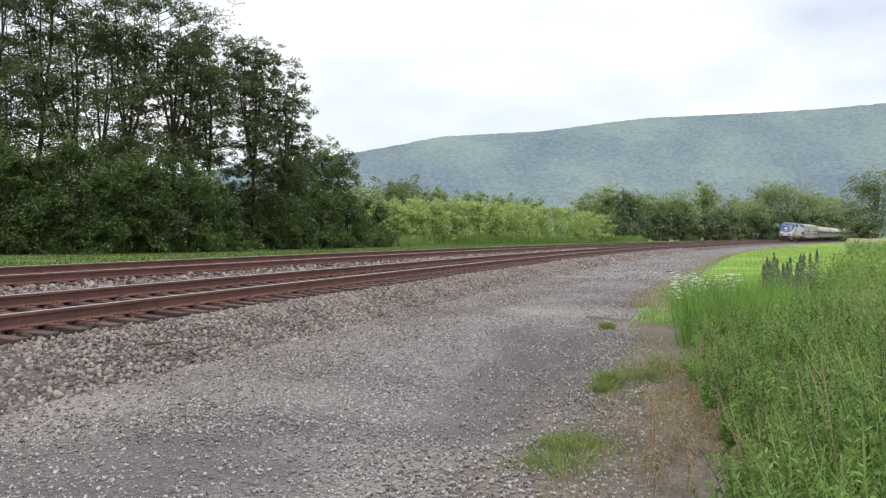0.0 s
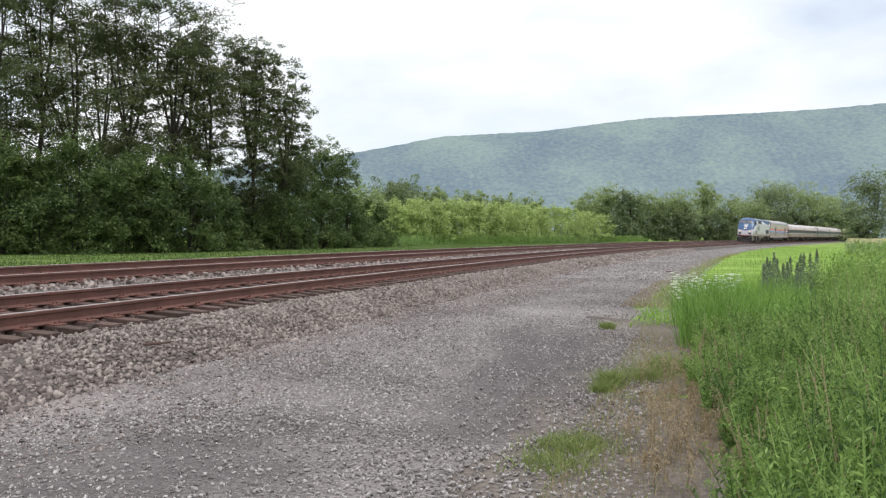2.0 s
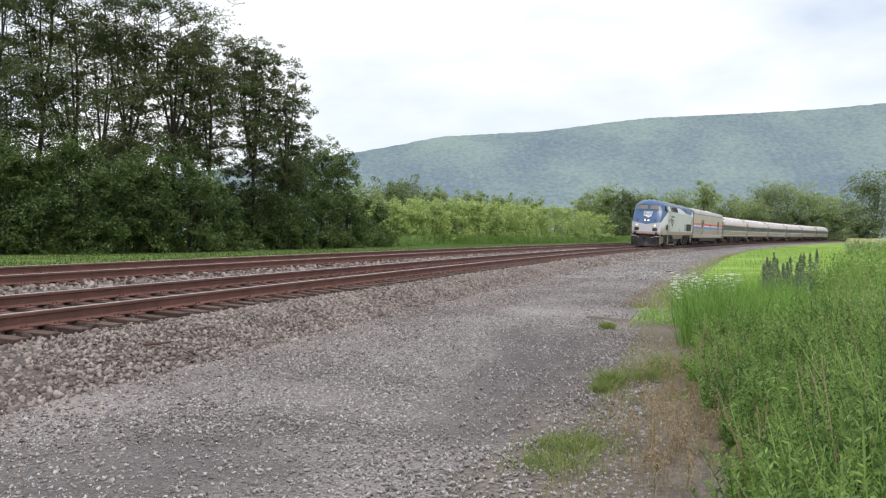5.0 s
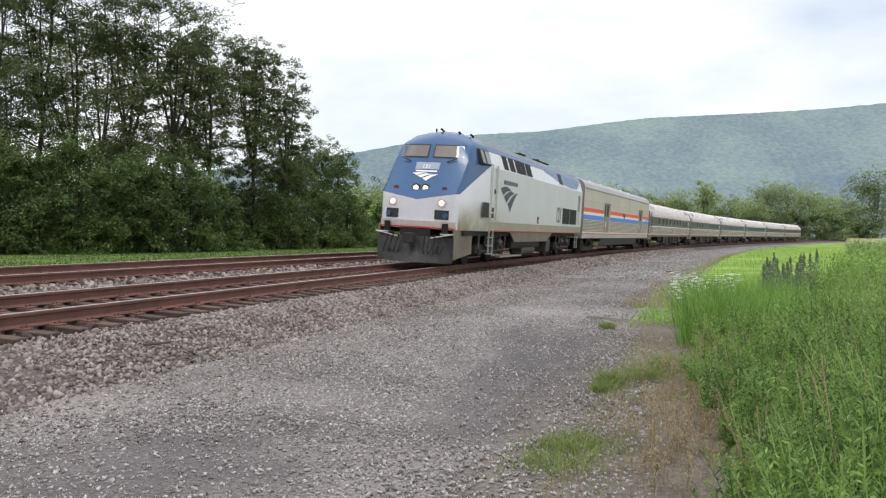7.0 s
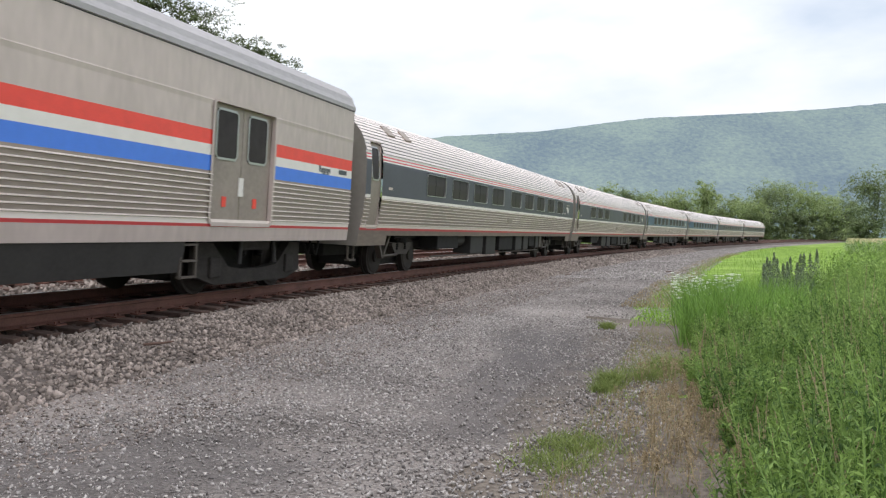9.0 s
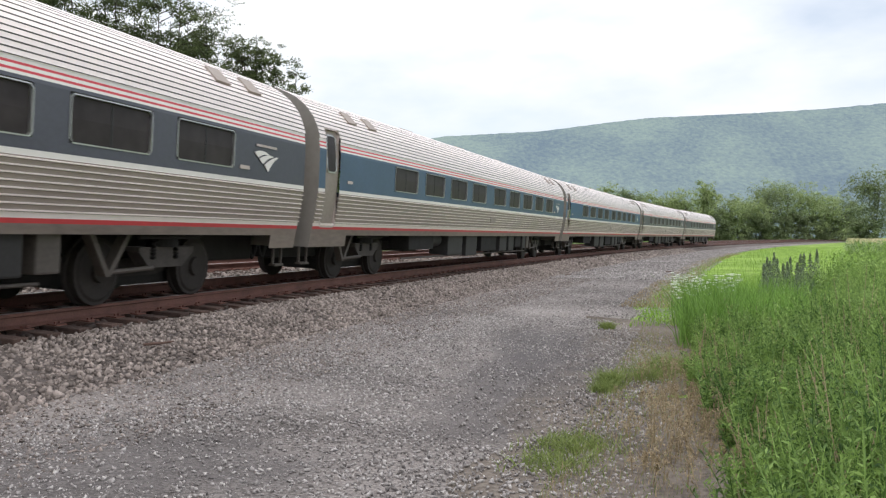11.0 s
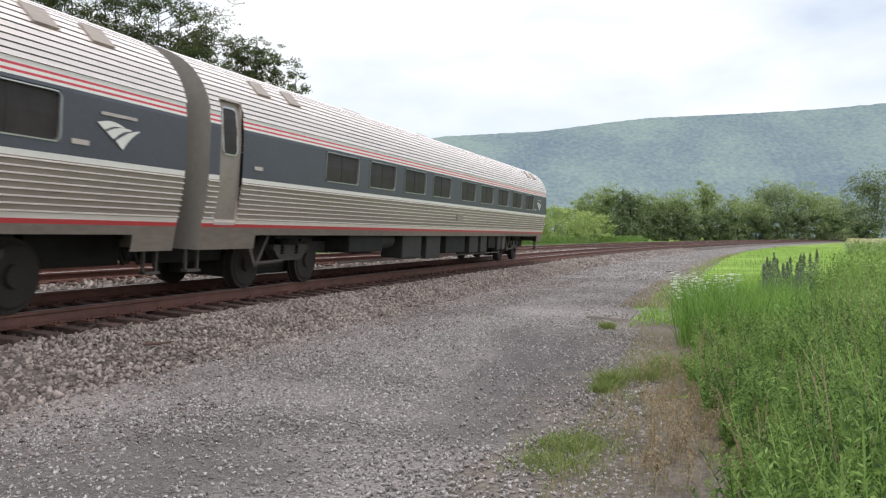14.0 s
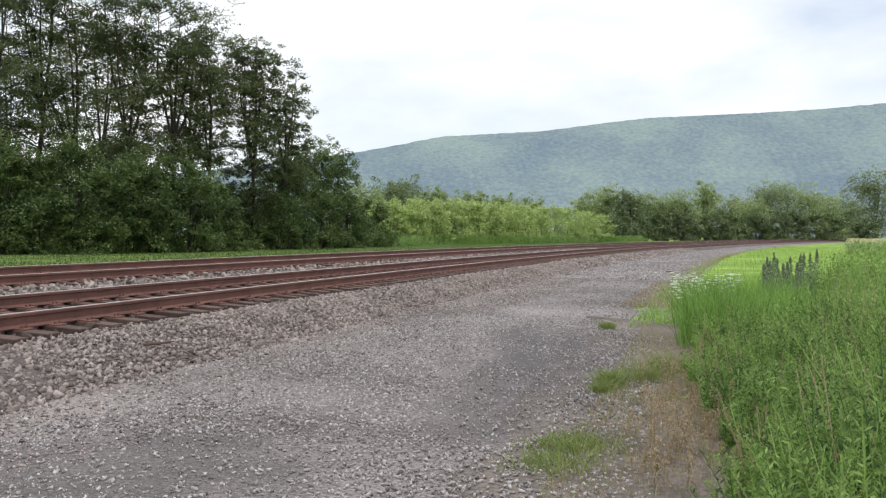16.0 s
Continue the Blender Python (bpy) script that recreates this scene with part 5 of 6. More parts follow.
def make_baggage_car():
    L = BAG_L
    car = thing("baggage_car", "dull grey steel baggage car with red, white and blue stripes", "train car")
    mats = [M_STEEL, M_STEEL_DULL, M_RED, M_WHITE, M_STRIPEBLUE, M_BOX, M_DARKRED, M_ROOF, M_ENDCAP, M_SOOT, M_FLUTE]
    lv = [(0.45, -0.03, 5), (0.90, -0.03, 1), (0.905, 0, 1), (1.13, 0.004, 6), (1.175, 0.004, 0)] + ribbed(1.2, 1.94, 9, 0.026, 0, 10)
    lv += [(1.97, 0, 4), (2.20, 0, 3), (2.36, 0, 2), (2.58, 0, 1), (2.95, 0, 1), (3.02, 0.006, 1), (3.03, 0.0, 1), (3.60, 0, 9), (3.615, 0.0, 7), (3.625, 0.02, 7), (3.70, 0.02, 7), (3.79, 0, 7), (3.89, 0, 7), (3.97, 0, 7), (4.05, 0, 7), (4.17, 0, 7), (4.25, 0, 7), (4.28, 0, 7)]
    doors = [(6.3, 8.2), (20.1, 22.0)]
    cuts = sorted({0.42, 2.6, 6.2, 19.6, 23.4, 25.48} | {e for d in doors for e in d})

    def skip(a, b, z0, z1):
        if z1 <= 0.903 and not (a >= 6.19 and b <= 19.61):
            return True
        return z0 >= 1.195 and z1 <= 3.035 and any(a >= d0 - 0.01 and b <= d1 + 0.01 for d0, d1 in doors)
    shell("body", L, cuts, BAG_TABLE, lv, mats, car, skip, "dull steel car body with fluted lower side", cap=8)
    under("floor_pan", mesh_from("floor_pan", [(L / 2 - s, y, 0.95) for s in (0.42, 25.48) for y in (-1.45, 1.45)], [(0, 1, 3, 2)], [M_UNDER]), car)
    for d0, d1 in doors:
        mid = (d0 + d1) / 2
        part("door_recess", box(L / 2 - d1, L / 2 - d0, 1.36, 1.40, 1.19, 3.03), M_UNDER, car)
        frame_panel("door_frame", L, BAG_TABLE, d0, d1, 1.2, 3.02, 0.06, 0.025, M_STEEL_DULL, car)
        for a, b in ((d0, mid - 0.008), (mid + 0.008, d1)):
            leaf = side_panel("door", L, BAG_TABLE, a, b, 1.2, 3.02, 0.06, M_DOOR, car, "grey steel double door leaf")
            fr = frame_panel("door_window", L, BAG_TABLE, a + 0.18, b - 0.18, 2.2, 2.92, 0.035, -0.045, M_ALU, leaf)
            side_panel("pane", L, BAG_TABLE, a + 0.17, b - 0.17, 2.19, 2.93, 0.055, M_GLASS, fr, thick=0.01)
            c = (a + b) / 2
            part("warning_mark", box(L / 2 - c - 0.06, L / 2 - c + 0.06, 1.47, 1.479, 1.44, 1.6), M_RED, leaf, "faded red stencil")
        part("notice", box(L / 2 - mid - 0.07, L / 2 - mid + 0.07, 1.475, 1.49, 1.62, 1.92), M_WHITE, car, "white notice plate")
        bm = bmesh.new()
        x = L / 2 - d0 + 0.35
        for dx in (-0.2, 0.2):
            add_box(bm, x + dx - 0.02, x + dx + 0.02, 1.40, 1.44, 0.35, 0.92)
        for z in (0.36, 0.6, 0.84):
            add_box(bm, x - 0.2, x + 0.2, 1.36, 1.46, z, z + 0.03)
        part("side_steps", bm, M_SKIRT, car)
    for st, sgn in ((0.42, 1), (25.48, -1)):
        x = L / 2 - st
        bm = bmesh.new()
        for a, b, z0, z1 in ((-0.66, -0.48, 0.95, 3.35), (0.48, 0.66, 0.95, 3.35), (-0.66, 0.66, 3.35, 3.5), (-0.66, 0.66, 0.85, 1.0)):
            add_box(bm, min(x, x + sgn * 0.38), max(x, x + sgn * 0.38), a, b, z0, z1, bev=0.02)
        part("diaphragm", bm, M_RUBBER, car, "black rubber gangway diaphragm")
        bm = cyl((x - sgn * 0.4, 0, 0.85), (x + sgn * 0.4, 0, 0.85), 0.09)
        part("coupler", bm, M_UNDER, car)
    for st in (4.0, 7.5, 11.0, 15.0, 19.0, 22.5):
        part("roof_vent", box(L / 2 - st - 0.35, L / 2 - st + 0.35, -0.3, 0.3, 4.25, 4.37, bev=0.03), M_STEEL, car, "low pale roof vent box")
    part("centre_sill", box(L / 2 - 24.5, L / 2 - 1.8, -0.4, 0.4, 0.6, 0.95), M_UNDER, car)
    make_truck(car, L, 3.7, 2.6, 0.46, 1.15, "bag")
    make_truck(car, L, 22.2, 2.6, 0.46, 1.15, "bag")
    swoosh(car, L, 12.9, 2.12, 1.15, 0.42, 1.545, M_BLUE, "blue painted emblem")
    part("lettering_bar", box(L / 2 - 15.6, L / 2 - 14.2, 1.537, 1.543, 2.27, 2.36), M_WHITE, car)
    text_part("lettering", "Baggage", 0.17, M_DARKGREY, car, on_side(L, 23.85, 1.537, 2.24))
    part("number_bar", box(L / 2 - 25.2, L / 2 - 24.8, 1.536, 1.541, 2.25, 2.34), M_DARKGREY, car)
    return car


LOCO_L = 21.03
LOCO_TABLE = [(1.16, 1.53), (3.32, 1.53), (3.90, 1.33), (4.02, 1.27), (4.22, 1.0), (4.36, 0.6), (4.42, 0.0)]


def make_locomotive():
    L = LOCO_L
    loco = thing("diesel_locomotive", "silver and blue diesel passenger locomotive with lit headlights", "locomotive")
    mats = [M_SILVER, M_BLUE, M_DARKRED, M_ROOFGREY, M_SILVER_CLEAN, M_SILVER, M_SILVER_LOW]
    # long body behind the cab
    lv = [(1.16, 0, 2), (1.20, 0, 6), (1.48, 0, 6), (1.485, 0.004, 0), (2.4, 0, 0), (3.32, 0, 0), (3.62, 0, 0), (3.84, 0, 1), (3.90, 0, 1), (4.02, 0, 3), (4.22, 0, 3), (4.36, 0, 3), (4.42, 0, 3)]
    shell("hood", L, [3.4, 4.2, 9.0, 12.2, 14.4, 17.5, 20.75], LOCO_TABLE, lv, mats, loco, label="silver painted smooth carbody", cap=0)
    # rear blue patch on the upper side, ending in a curve
    def wall_y(z):
        return width_at(LOCO_TABLE, z) + 0.006
    verts, faces = [], []
    for k in range(15):
        u = k / 14
        st = 12.0 + 8.3 * u
        zb = 3.84 - 0.46 * math.sin(math.pi * min(1, 0.05 + u * 0.62)) ** 1.3 if u < 0.86 else 3.84 - 0.46 * (1 - (u - 0.86) / 0.14 * 0.75)
        for z in (zb, 3.85):
            verts.append((L / 2 - st, wall_y(z), z))
    faces = [(2 * k, 2 * k + 2, 2 * k + 3, 2 * k + 1) for k in range(14)]
    under("rear_blue_panel", mesh_from("rear_blue_panel", verts, faces, [M_BLUE]), loco, "blue painted panel at the rear roof edge")
    # nose: levels from the sill to the roof. centre x, corner x, half width, z at centre, z at corner, z where it meets the hood
    lev = [(0.64, 0.84, 1.27, 1.16, 1.16, 1.16), (0.62, 0.82, 1.28, 1.4, 1.4, 1.55), (0.64, 0.84, 1.29, 2.05, 2.28, 3.36), (0.69, 0.88, 1.29, 2.12, 2.34, 3.4), (1.18, 1.34, 1.31, 2.75, 2.82, 3.5), (1.5, 1.72, 1.32, 3.28, 3.26, 3.6), (1.58, 1.82, 1.32, 3.4, 3.38, 3.64), (1.8, 2.1, 1.28, 3.82, 3.78, 3.82), (1.94, 2.26, 1.24, 4.02, 3.92, 3.9), (2.16, 2.42, 1.14, 4.21, 4.03, 4.02), (2.47, 2.62, 0.93, 4.35, 4.22, 4.22), (2.8, 2.8, 0.5, 4.41, 4.36, 4.36)]
    verts, faces, idx = [], [], []
    ny = 7
    for xc, xs, w, zc, zs, zh in lev:
        row = []
        for f in (0.0, 0.4, 0.72, 0.93, 1.0):
            row.append((L / 2 - (xc + (xs - xc) * (f ** 4) + (0.10 if f == 1.0 else 0)), w * f, zc + (zs - zc) * f))
        wh = width_at(LOCO_TABLE, zh)
        row.append((L / 2 - (xs + 3.4) / 2, (w + wh) / 2 + 0.01, (zs + zh) / 2))
        row.append((L / 2 - 3.41, wh, zh))
        verts += row
    n0 = len(verts)
    verts += [(x, -y, z) for x, y, z in verts]
    for k in range(len(lev) - 1):
        for j in range(ny - 1):
            q = (k * ny + j, k * ny + j + 1, (k + 1) * ny + j + 1, (k + 1) * ny + j)
            mi = (4 if j < 4 else 0) if k < 2 else 1
            faces += [q[::-1], tuple(n0 + v for v in q)]
            idx += [mi, mi]
    b = (len(lev) - 1) * ny
    faces.append(tuple(b + j for j in range(ny)) + tuple(n0 + b + j for j in range(ny - 1, 0, -1)))
    idx.append(1)
    me = mesh_from("nose", verts, faces, mats, idx)
    bm = bmesh.new()
    bm.from_mesh(me)
    bmesh.ops.remove_doubles(bm, verts=bm.verts, dist=0.002)
    bmesh.ops.recalc_face_normals(bm, faces=bm.faces)
    bm.to_mesh(me)
    bm.free()
    me.polygons.foreach_set("use_smooth", np.ones(len(me.polygons), dtype=bool))
    me.set_sharp_from_angle(angle=radians(28))
    nose = under("nose", me, loco, "slanted blue nose above a silver front")

    def face_at(y, z, out=0.0):
        """Point on the slanted front at lateral y and height z."""
        f = min(1.0, abs(y) / 1.25)
        xs_ = [a + (c - a) * f ** 4 for a, c, *_ in lev]
        zz = [d + (e - d) * f for _, _, _, d, e, _ in lev]
        return L / 2 - float(np.interp(z, zz, xs_)) + out

    def front_plate(name, y0, y1, z0, z1, mat, parent, out=0.012, label="", thick=0.03, top_in=0.0):
        n = 5
        verts, faces = [], []
        for k in range(n):
            for z in (z0, z1):
                y = y0 + (y1 - y0) * k / (n - 1)
                if z == z1:
                    y *= 1 - top_in
                for o in (out, out - thick):
                    verts.append((face_at(y, z, o), y, z))
        for k in range(n - 1):
            a = 4 * k
            faces += [(a, a + 4, a + 6, a + 2), (a + 1, a + 3, a + 7, a + 5), (a, a + 1, a + 5, a + 4), (a + 2, a + 6, a + 7, a + 3)]
        faces += [(0, 2, 3, 1), (4 * n - 4, 4 * n - 3, 4 * n - 1, 4 * n - 2)]
        bm = bmesh.new()
        bm.from_mesh(mesh_from(name, verts, faces))
        bmesh.ops.recalc_face_normals(bm, faces=bm.faces)
        return part(name, bm, mat, parent, label)
    for sg in (1, -1):
        fr = front_plate("windscreen_frame", sg * 0.08, sg * 1.14, 3.43, 3.88, M_SOOT, nose, 0.012, top_in=0.06)
        front_plate("windscreen", sg * 0.12, sg * 1.09, 3.47, 3.84, M_CABGLASS, fr, 0.02, "pale reflecting windscreen pane", 0.02, top_in=0.06)
        y = sg * 0.62
        bm = cyl((face_at(y, 3.30, 0.05), y, 3.30), (face_at(y + 0.25, 3.40, 0.06), y + sg * 0.3, 3.42), 0.02, n=6)
        part("wiper", bm, M_SOOT, nose)
        # lamps
        y = sg * 0.16
        x = face_at(y, 2.52, 0.0)
        part("headlight_housing", cyl((x - 0.05, y, 2.42), (x + 0.10, y, 2.42), 0.135, n=24), M_SOOT, nose)
        part("headlight", cyl((x + 0.02, y, 2.42), (x + 0.11, y, 2.42), 0.09, n=24), M_LAMP, nose, "lit round headlight")
        y = sg * 0.81
        x = face_at(y, 2.42, 0.0)
        part("marker_light", cyl((x - 0.05, y, 2.40), (x + 0.03, y, 2.40), 0.085, n=20), M_LENSRED, nose, "dark red marker light")
        x = face_at(y, 1.98, 0.0)
        part("ditch_light_ring", cyl((x - 0.05, y, 1.97), (x + 0.03, y, 1.97), 0.14, n=24), M_STEEL_DULL, nose)
        part("ditch_light", cyl((x, y, 1.97), (x + 0.04, y, 1.97), 0.085, n=24), M_LAMP, nose, "lit round ditch light")
        front_plate("cable_recess", sg * 0.60, sg * 1.04, 1.46, 1.75, M_SOOT, nose, 0.012, "black recess with blue plug")
        xx = face_at(sg * 0.94, 1.6, 0.02)
        part("plug", cyl((xx - 0.02, sg * 0.94, 1.58), (xx + 0.06, sg * 0.94, 1.58), 0.08, n=14), M_BANDBLUE, nose)
        xx = face_at(sg * 0.96, 1.25, 0.0)
        part("hose_housing", cyl((xx + 0.02, sg * 0.96, 1.02), (xx + 0.06, sg * 0.96, 1.34), 0.10, n=12), M_UNDER, nose)
    front_plate("number_panel", -0.40, 0.40, 3.04, 3.27, M_NUMBER, nose, 0.012)
    tilt = math.atan2(1.36 - 1.0, 3.28 - 2.75)
    face_rot = Matrix(((0, 0, 1), (1, 0, 0), (0, 1, 0))).to_4x4()
    text_part("number", "121", 0.2, M_WHITE, nose, Matrix.Translation((face_at(0, 3.1, 0.03), -0.18, 3.08)) @ Matrix.Rotation(-tilt, 4, "Y") @ face_rot)
    front_plate("lettering_bar", -0.36, 0.36, 2.955, 3.005, M_WHITE, nose, 0.012)
    for k in range(3):
        n = 8
        verts, faces = [], []
        for j in range(n + 1):
            u = j / n
            for lx, lz, sag in (((0.0, 0.20, 0.43)[k], (0.92, 0.62, 0.32)[k], 0.0), ((0.16, 0.37, 0.60)[k], (0.66, 0.36, 0.0)[k], 0.05)):
                px = lx + ((0.62, 0.80, 1.0)[k] - lx) * u
                pz = lz + ((0.90, 0.84, 0.86)[k] - sag - lz) * u + 0.10 * math.sin(math.pi * u)
                y, z = -0.44 + px * 0.86, 2.66 + pz * 0.27
                verts.append((face_at(y, z, 0.014), y, z))
        faces = [(2 * j, 2 * j + 1, 2 * j + 3, 2 * j + 2) for j in range(n)]
        under("emblem_band", mesh_from("emblem_band", verts, faces, [M_WHITE]), nose, "white painted emblem")
    front_plate("buffer_beam", -1.24, 1.24, 1.22, 1.40, M_STEEL_DULL, nose, 0.05, "scuffed grey front beam", 0.2)
    front_plate("red_line", -1.24, 1.24, 1.175, 1.212, M_DARKRED, nose, 0.055, "", 0.2)
    # snow plough pilot and coupler
    x = L / 2 - 0.66
    bm = bmesh.new()
    top, low = [], []
    for y, ft, fl in ((-1.26, 0.0, 0.0), (-0.95, 0.05, 0.2), (-0.42, 0.1, 0.42), (0.0, 0.12, 0.52), (0.42, 0.1, 0.42), (0.95, 0.05, 0.2), (1.26, 0.0, 0.0)):
        top.append(bm.verts.new((x + ft, y, 0.92)))
        low.append(bm.verts.new((x + fl, y, 0.12)))
    for k in range(6):
        bm.faces.new((top[k], low[k], low[k + 1], top[k + 1]))
    bmesh.ops.solidify(bm, geom=list(bm.faces), thickness=0.04)
    part("snow_plough", bm, M_PLOUGH, loco, "grimy dark steel snow plough")
    part("coupler_pocket", box(x - 0.3, x + 0.06, -0.5, 0.5, 0.7, 1.17, bev=0.04), M_UNDER, loco)
    bm = cyl((x - 0.3, 0, 0.86), (x + 0.45, 0, 0.86), 0.12)
    add_box(bm, x + 0.35, x + 0.6, -0.17, 0.17, 0.68, 1.02, bev=0.05)
    part("coupler", bm, M_TRUCK, loco, "worn steel knuckle coupler")
    for sg in (1, -1):
        bm = cyl((x + 0.12, sg * 0.55, 0.88), (x + 0.15, sg * 1.28, 1.02), 0.022, n=8)
        part("uncoupling_lever", bm, M_CHROME, loco, "bright bent uncoupling lever")
        bm = box(x - 0.35, x + 0.15, min(sg * 0.86, sg * 1.26), max(sg * 0.86, sg * 1.26), 1.0, 1.03)
        part("front_step", bm, M_CHROME, loco)
        for y in (0.35, 0.5, 0.68, 0.85):
            bm = bmesh.new()
            pts = [(x + 0.1 + 0.25 * math.sin(math.pi * u), sg * (y + 0.12 * u), 1.0 - 0.6 * math.sin(math.pi * u * 0.8)) for u in (0, 0.2, 0.4, 0.6, 0.8, 1)]
            for a, c in zip(pts, pts[1:]):
                add_cyl(bm, a, c, 0.018, n=8)
            part("brake_hose", bm, M_RUBBER, loco)
        y0, y1 = sorted((sg * 1.46, sg * 1.51))
        bm = prism([(L / 2 - 0.66, 1.15), (L / 2 - 2.1, 1.15), (L / 2 - 2.1, 0.42), (L / 2 - 0.70, 0.24)], y0, y1)
        for v in bm.verts:
            v.co.y -= sg * 0.25 * (v.co.x - L / 2 + 3.4) / 2.9
        part("pilot_side", bm, M_PILOT, loco, "dusty grey-brown side skirt")
        part("tank_skirt", prism([(L / 2 - 6.4, 1.155), (L / 2 - 7.1, 0.78), (L / 2 - 12.7, 0.78), (L / 2 - 13.8, 1.155)], y0, y1), M_PILOT, loco, "grey-brown fuel tank skirt")
    part("fuel_tank", box(L / 2 - 12.4, L / 2 - 7.4, -1.3, 1.3, 0.5, 1.15, bev=0.15), M_BOX, loco)
    part("air_tank", cyl((L / 2 - 11.6, 1.05, 0.42), (L / 2 - 9.3, 1.05, 0.42), 0.21, n=18), M_SKIRT, loco, "grey cylindrical air reservoir")
    part("step_plate", box(L / 2 - 8.8, L / 2 - 5.6, 1.2, 1.4, 0.22, 0.27), M_CHROME, loco, "pale walkway edge by the tank")
    part("corner_box", box(L / 2 - 13.7, L / 2 - 12.9, 0.9, 1.45, 0.32, 0.85, bev=0.02), M_BOLSTER, loco)
    part("underframe", box(L / 2 - 20.5, L / 2 - 1.2, -1.4, 1.4, 1.0, 1.155), M_UNDER, loco)
    make_truck(loco, L, 4.6, 2.75, 0.51, 1.3, "loco")
    make_truck(loco, L, 17.0, 2.75, 0.51, 1.3, "loco")
    # camera side and far side fittings
    T = LOCO_TABLE
    fr = side_panel("cab_window_frame", L, T, 2.42, 3.48, 3.37, 3.84, -0.02, M_SOOT, loco, thick=0.12)
    side_panel("cab_window", L, T, 2.47, 2.74, 3.40, 3.81, -0.03, M_CABGLASS, fr, "pale cab side pane")
    side_panel("cab_window", L, T, 2.95, 3.44, 3.40, 3.81, -0.03, M_CABGLASS, fr, "pale cab side pane")
    for a, b in ((5.1, 5.72), (5.98, 6.7), (6.92, 7.62), (7.68, 8.4), (8.55, 9.4)):
        g = side_panel("grille", L, T, a, b, 3.37, 3.87, -0.012, M_SOOT, loco, "black louvred air intake")
        for k in range(6):
            z = 3.40 + k * 0.08
            side_panel("slat", L, T, a + 0.03, b - 0.03, z, z + 0.02, -0.03, M_UNDER, g, steps=1)
    side_panel("grille", L, T, 14.85, 15.6, 3.42, 3.9, -0.016, M_SOOT, loco, "black louvred air intake")
    for a, b in ((15.75, 17.45), (17.57, 19.25)):
        g = side_panel("grille", L, T, a, b, 1.6, 2.34, -0.012, M_SOOT, loco, "black louvred radiator grille")
        for k in range(12):
            z = 1.63 + k * 0.058
            side_panel("slat", L, T, a + 0.04, b - 0.04, z, z + 0.018, -0.03, M_UNDER, g, steps=1)
    g = side_panel("grille", L, T, 2.66, 3.3, 1.62, 2.12, -0.03, M_SKIRT, loco, "dusty louvred vent")
    for k in range(8):
        side_panel("slat", L, T, 2.7, 3.26, 1.65 + k * 0.058, 1.68 + k * 0.058, -0.045, M_SOOT, g, steps=1)
    for st in (3.47, 4.12):
        bm = cyl((L / 2 - st, 1.58, 1.58), (L / 2 - st, 1.58, 3.42), 0.022, n=8)
        for z in (1.6, 2.5, 3.4):
            add_cyl(bm, (L / 2 - st, 1.52, z), (L / 2 - st, 1.58, z), 0.02, n=6)
        part("grab_iron", bm, M_CHROME, loco, "bright vertical handrail")
    door = side_panel("cab_door", L, T, 3.55, 4.05, 2.0, 3.45, -0.008, M_SILVER, loco, "silver cab side door")
    part("door_handle", box(L / 2 - 3.98, L / 2 - 3.9, 1.54, 1.57, 2.45, 2.6), M_SOOT, door)
    part("door_seam", box(L / 2 - 4.07, L / 2 - 4.05, 1.531, 1.54, 2.0, 3.4), M_SOOT, door)
    for z in (1.62, 1.82):
        part("step_hole", box(L / 2 - 3.98, L / 2 - 3.6, 1.50, 1.536, z, z + 0.15), M_SOOT, loco, "dark recessed step hole")
    bm = bmesh.new()
    for st in (3.55, 4.02):
        add_box(bm, L / 2 - st - 0.02, L / 2 - st + 0.02, 1.50, 1.55, 0.38, 1.4)
    for z in (0.38, 0.66, 0.94, 1.2):
        add_box(bm, L / 2 - 4.02, L / 2 - 3.55, 1.44, 1.56, z, z + 0.03)
    part("cab_steps", bm, M_CHROME, loco, "bright steel cab ladder")
    bm = bmesh.new()
    for st in (19.55, 20.0):
        add_box(bm, L / 2 - st - 0.02, L / 2 - st + 0.02, 1.53, 1.57, 1.6, 3.1)
    part("rear_handrail", bm, M_CHROME, loco)
    side_panel("rear_door", L, T, 19.62, 19.95, 2.3, 3.1, -0.006, M_DARKGREY, loco)
    bm = bmesh.new()
    for st in (19.6, 20.1):
        add_box(bm, L / 2 - st - 0.02, L / 2 - st + 0.02, 1.46, 1.5, 0.4, 1.16)
    for z in (0.42, 0.68, 0.94):
        add_box(bm, L / 2 - 20.1, L / 2 - 19.6, 1.42, 1.52, z, z + 0.03)
    part("rear_steps", bm, M_CHROME, loco)
    side_panel("fuel_gauge_recess", L, T, 10.56, 10.84, 1.52, 1.82, -0.004, M_SOOT, loco)
    part("fuel_gauge", cyl((L / 2 - 10.7, 1.53, 1.64), (L / 2 - 10.7, 1.55, 1.64), 0.07), M_RED, loco)
    swoosh(loco, L, 4.68, 1.88, 2.35, 0.86, 1.538, M_DARKGREY, "dark grey painted emblem")
    for k in range(6):
        part("lettering_bar", box(L / 2 - 5.08 - k * 0.33 - 0.26, L / 2 - 5.08 - k * 0.33, 1.531, 1.537, 2.84, 2.99), M_DARKGREY, loco)
    text_part("number", "121", 0.98, M_DARKGREY, loco, on_side(L, 14.3, 1.536, 1.66), squeeze=0.78)
    # roof fittings
    for st, w_, h_ in ((10.9, 0.9, 0.02), (14.9, 2.0, 0.0)):
        part("roof_hatch", box(L / 2 - st - w_ / 2, L / 2 - st + w_ / 2, -0.7, 0.7, 4.36, 4.42 + h_, bev=0.04), M_BOX, loco, "dark grey roof hatch")
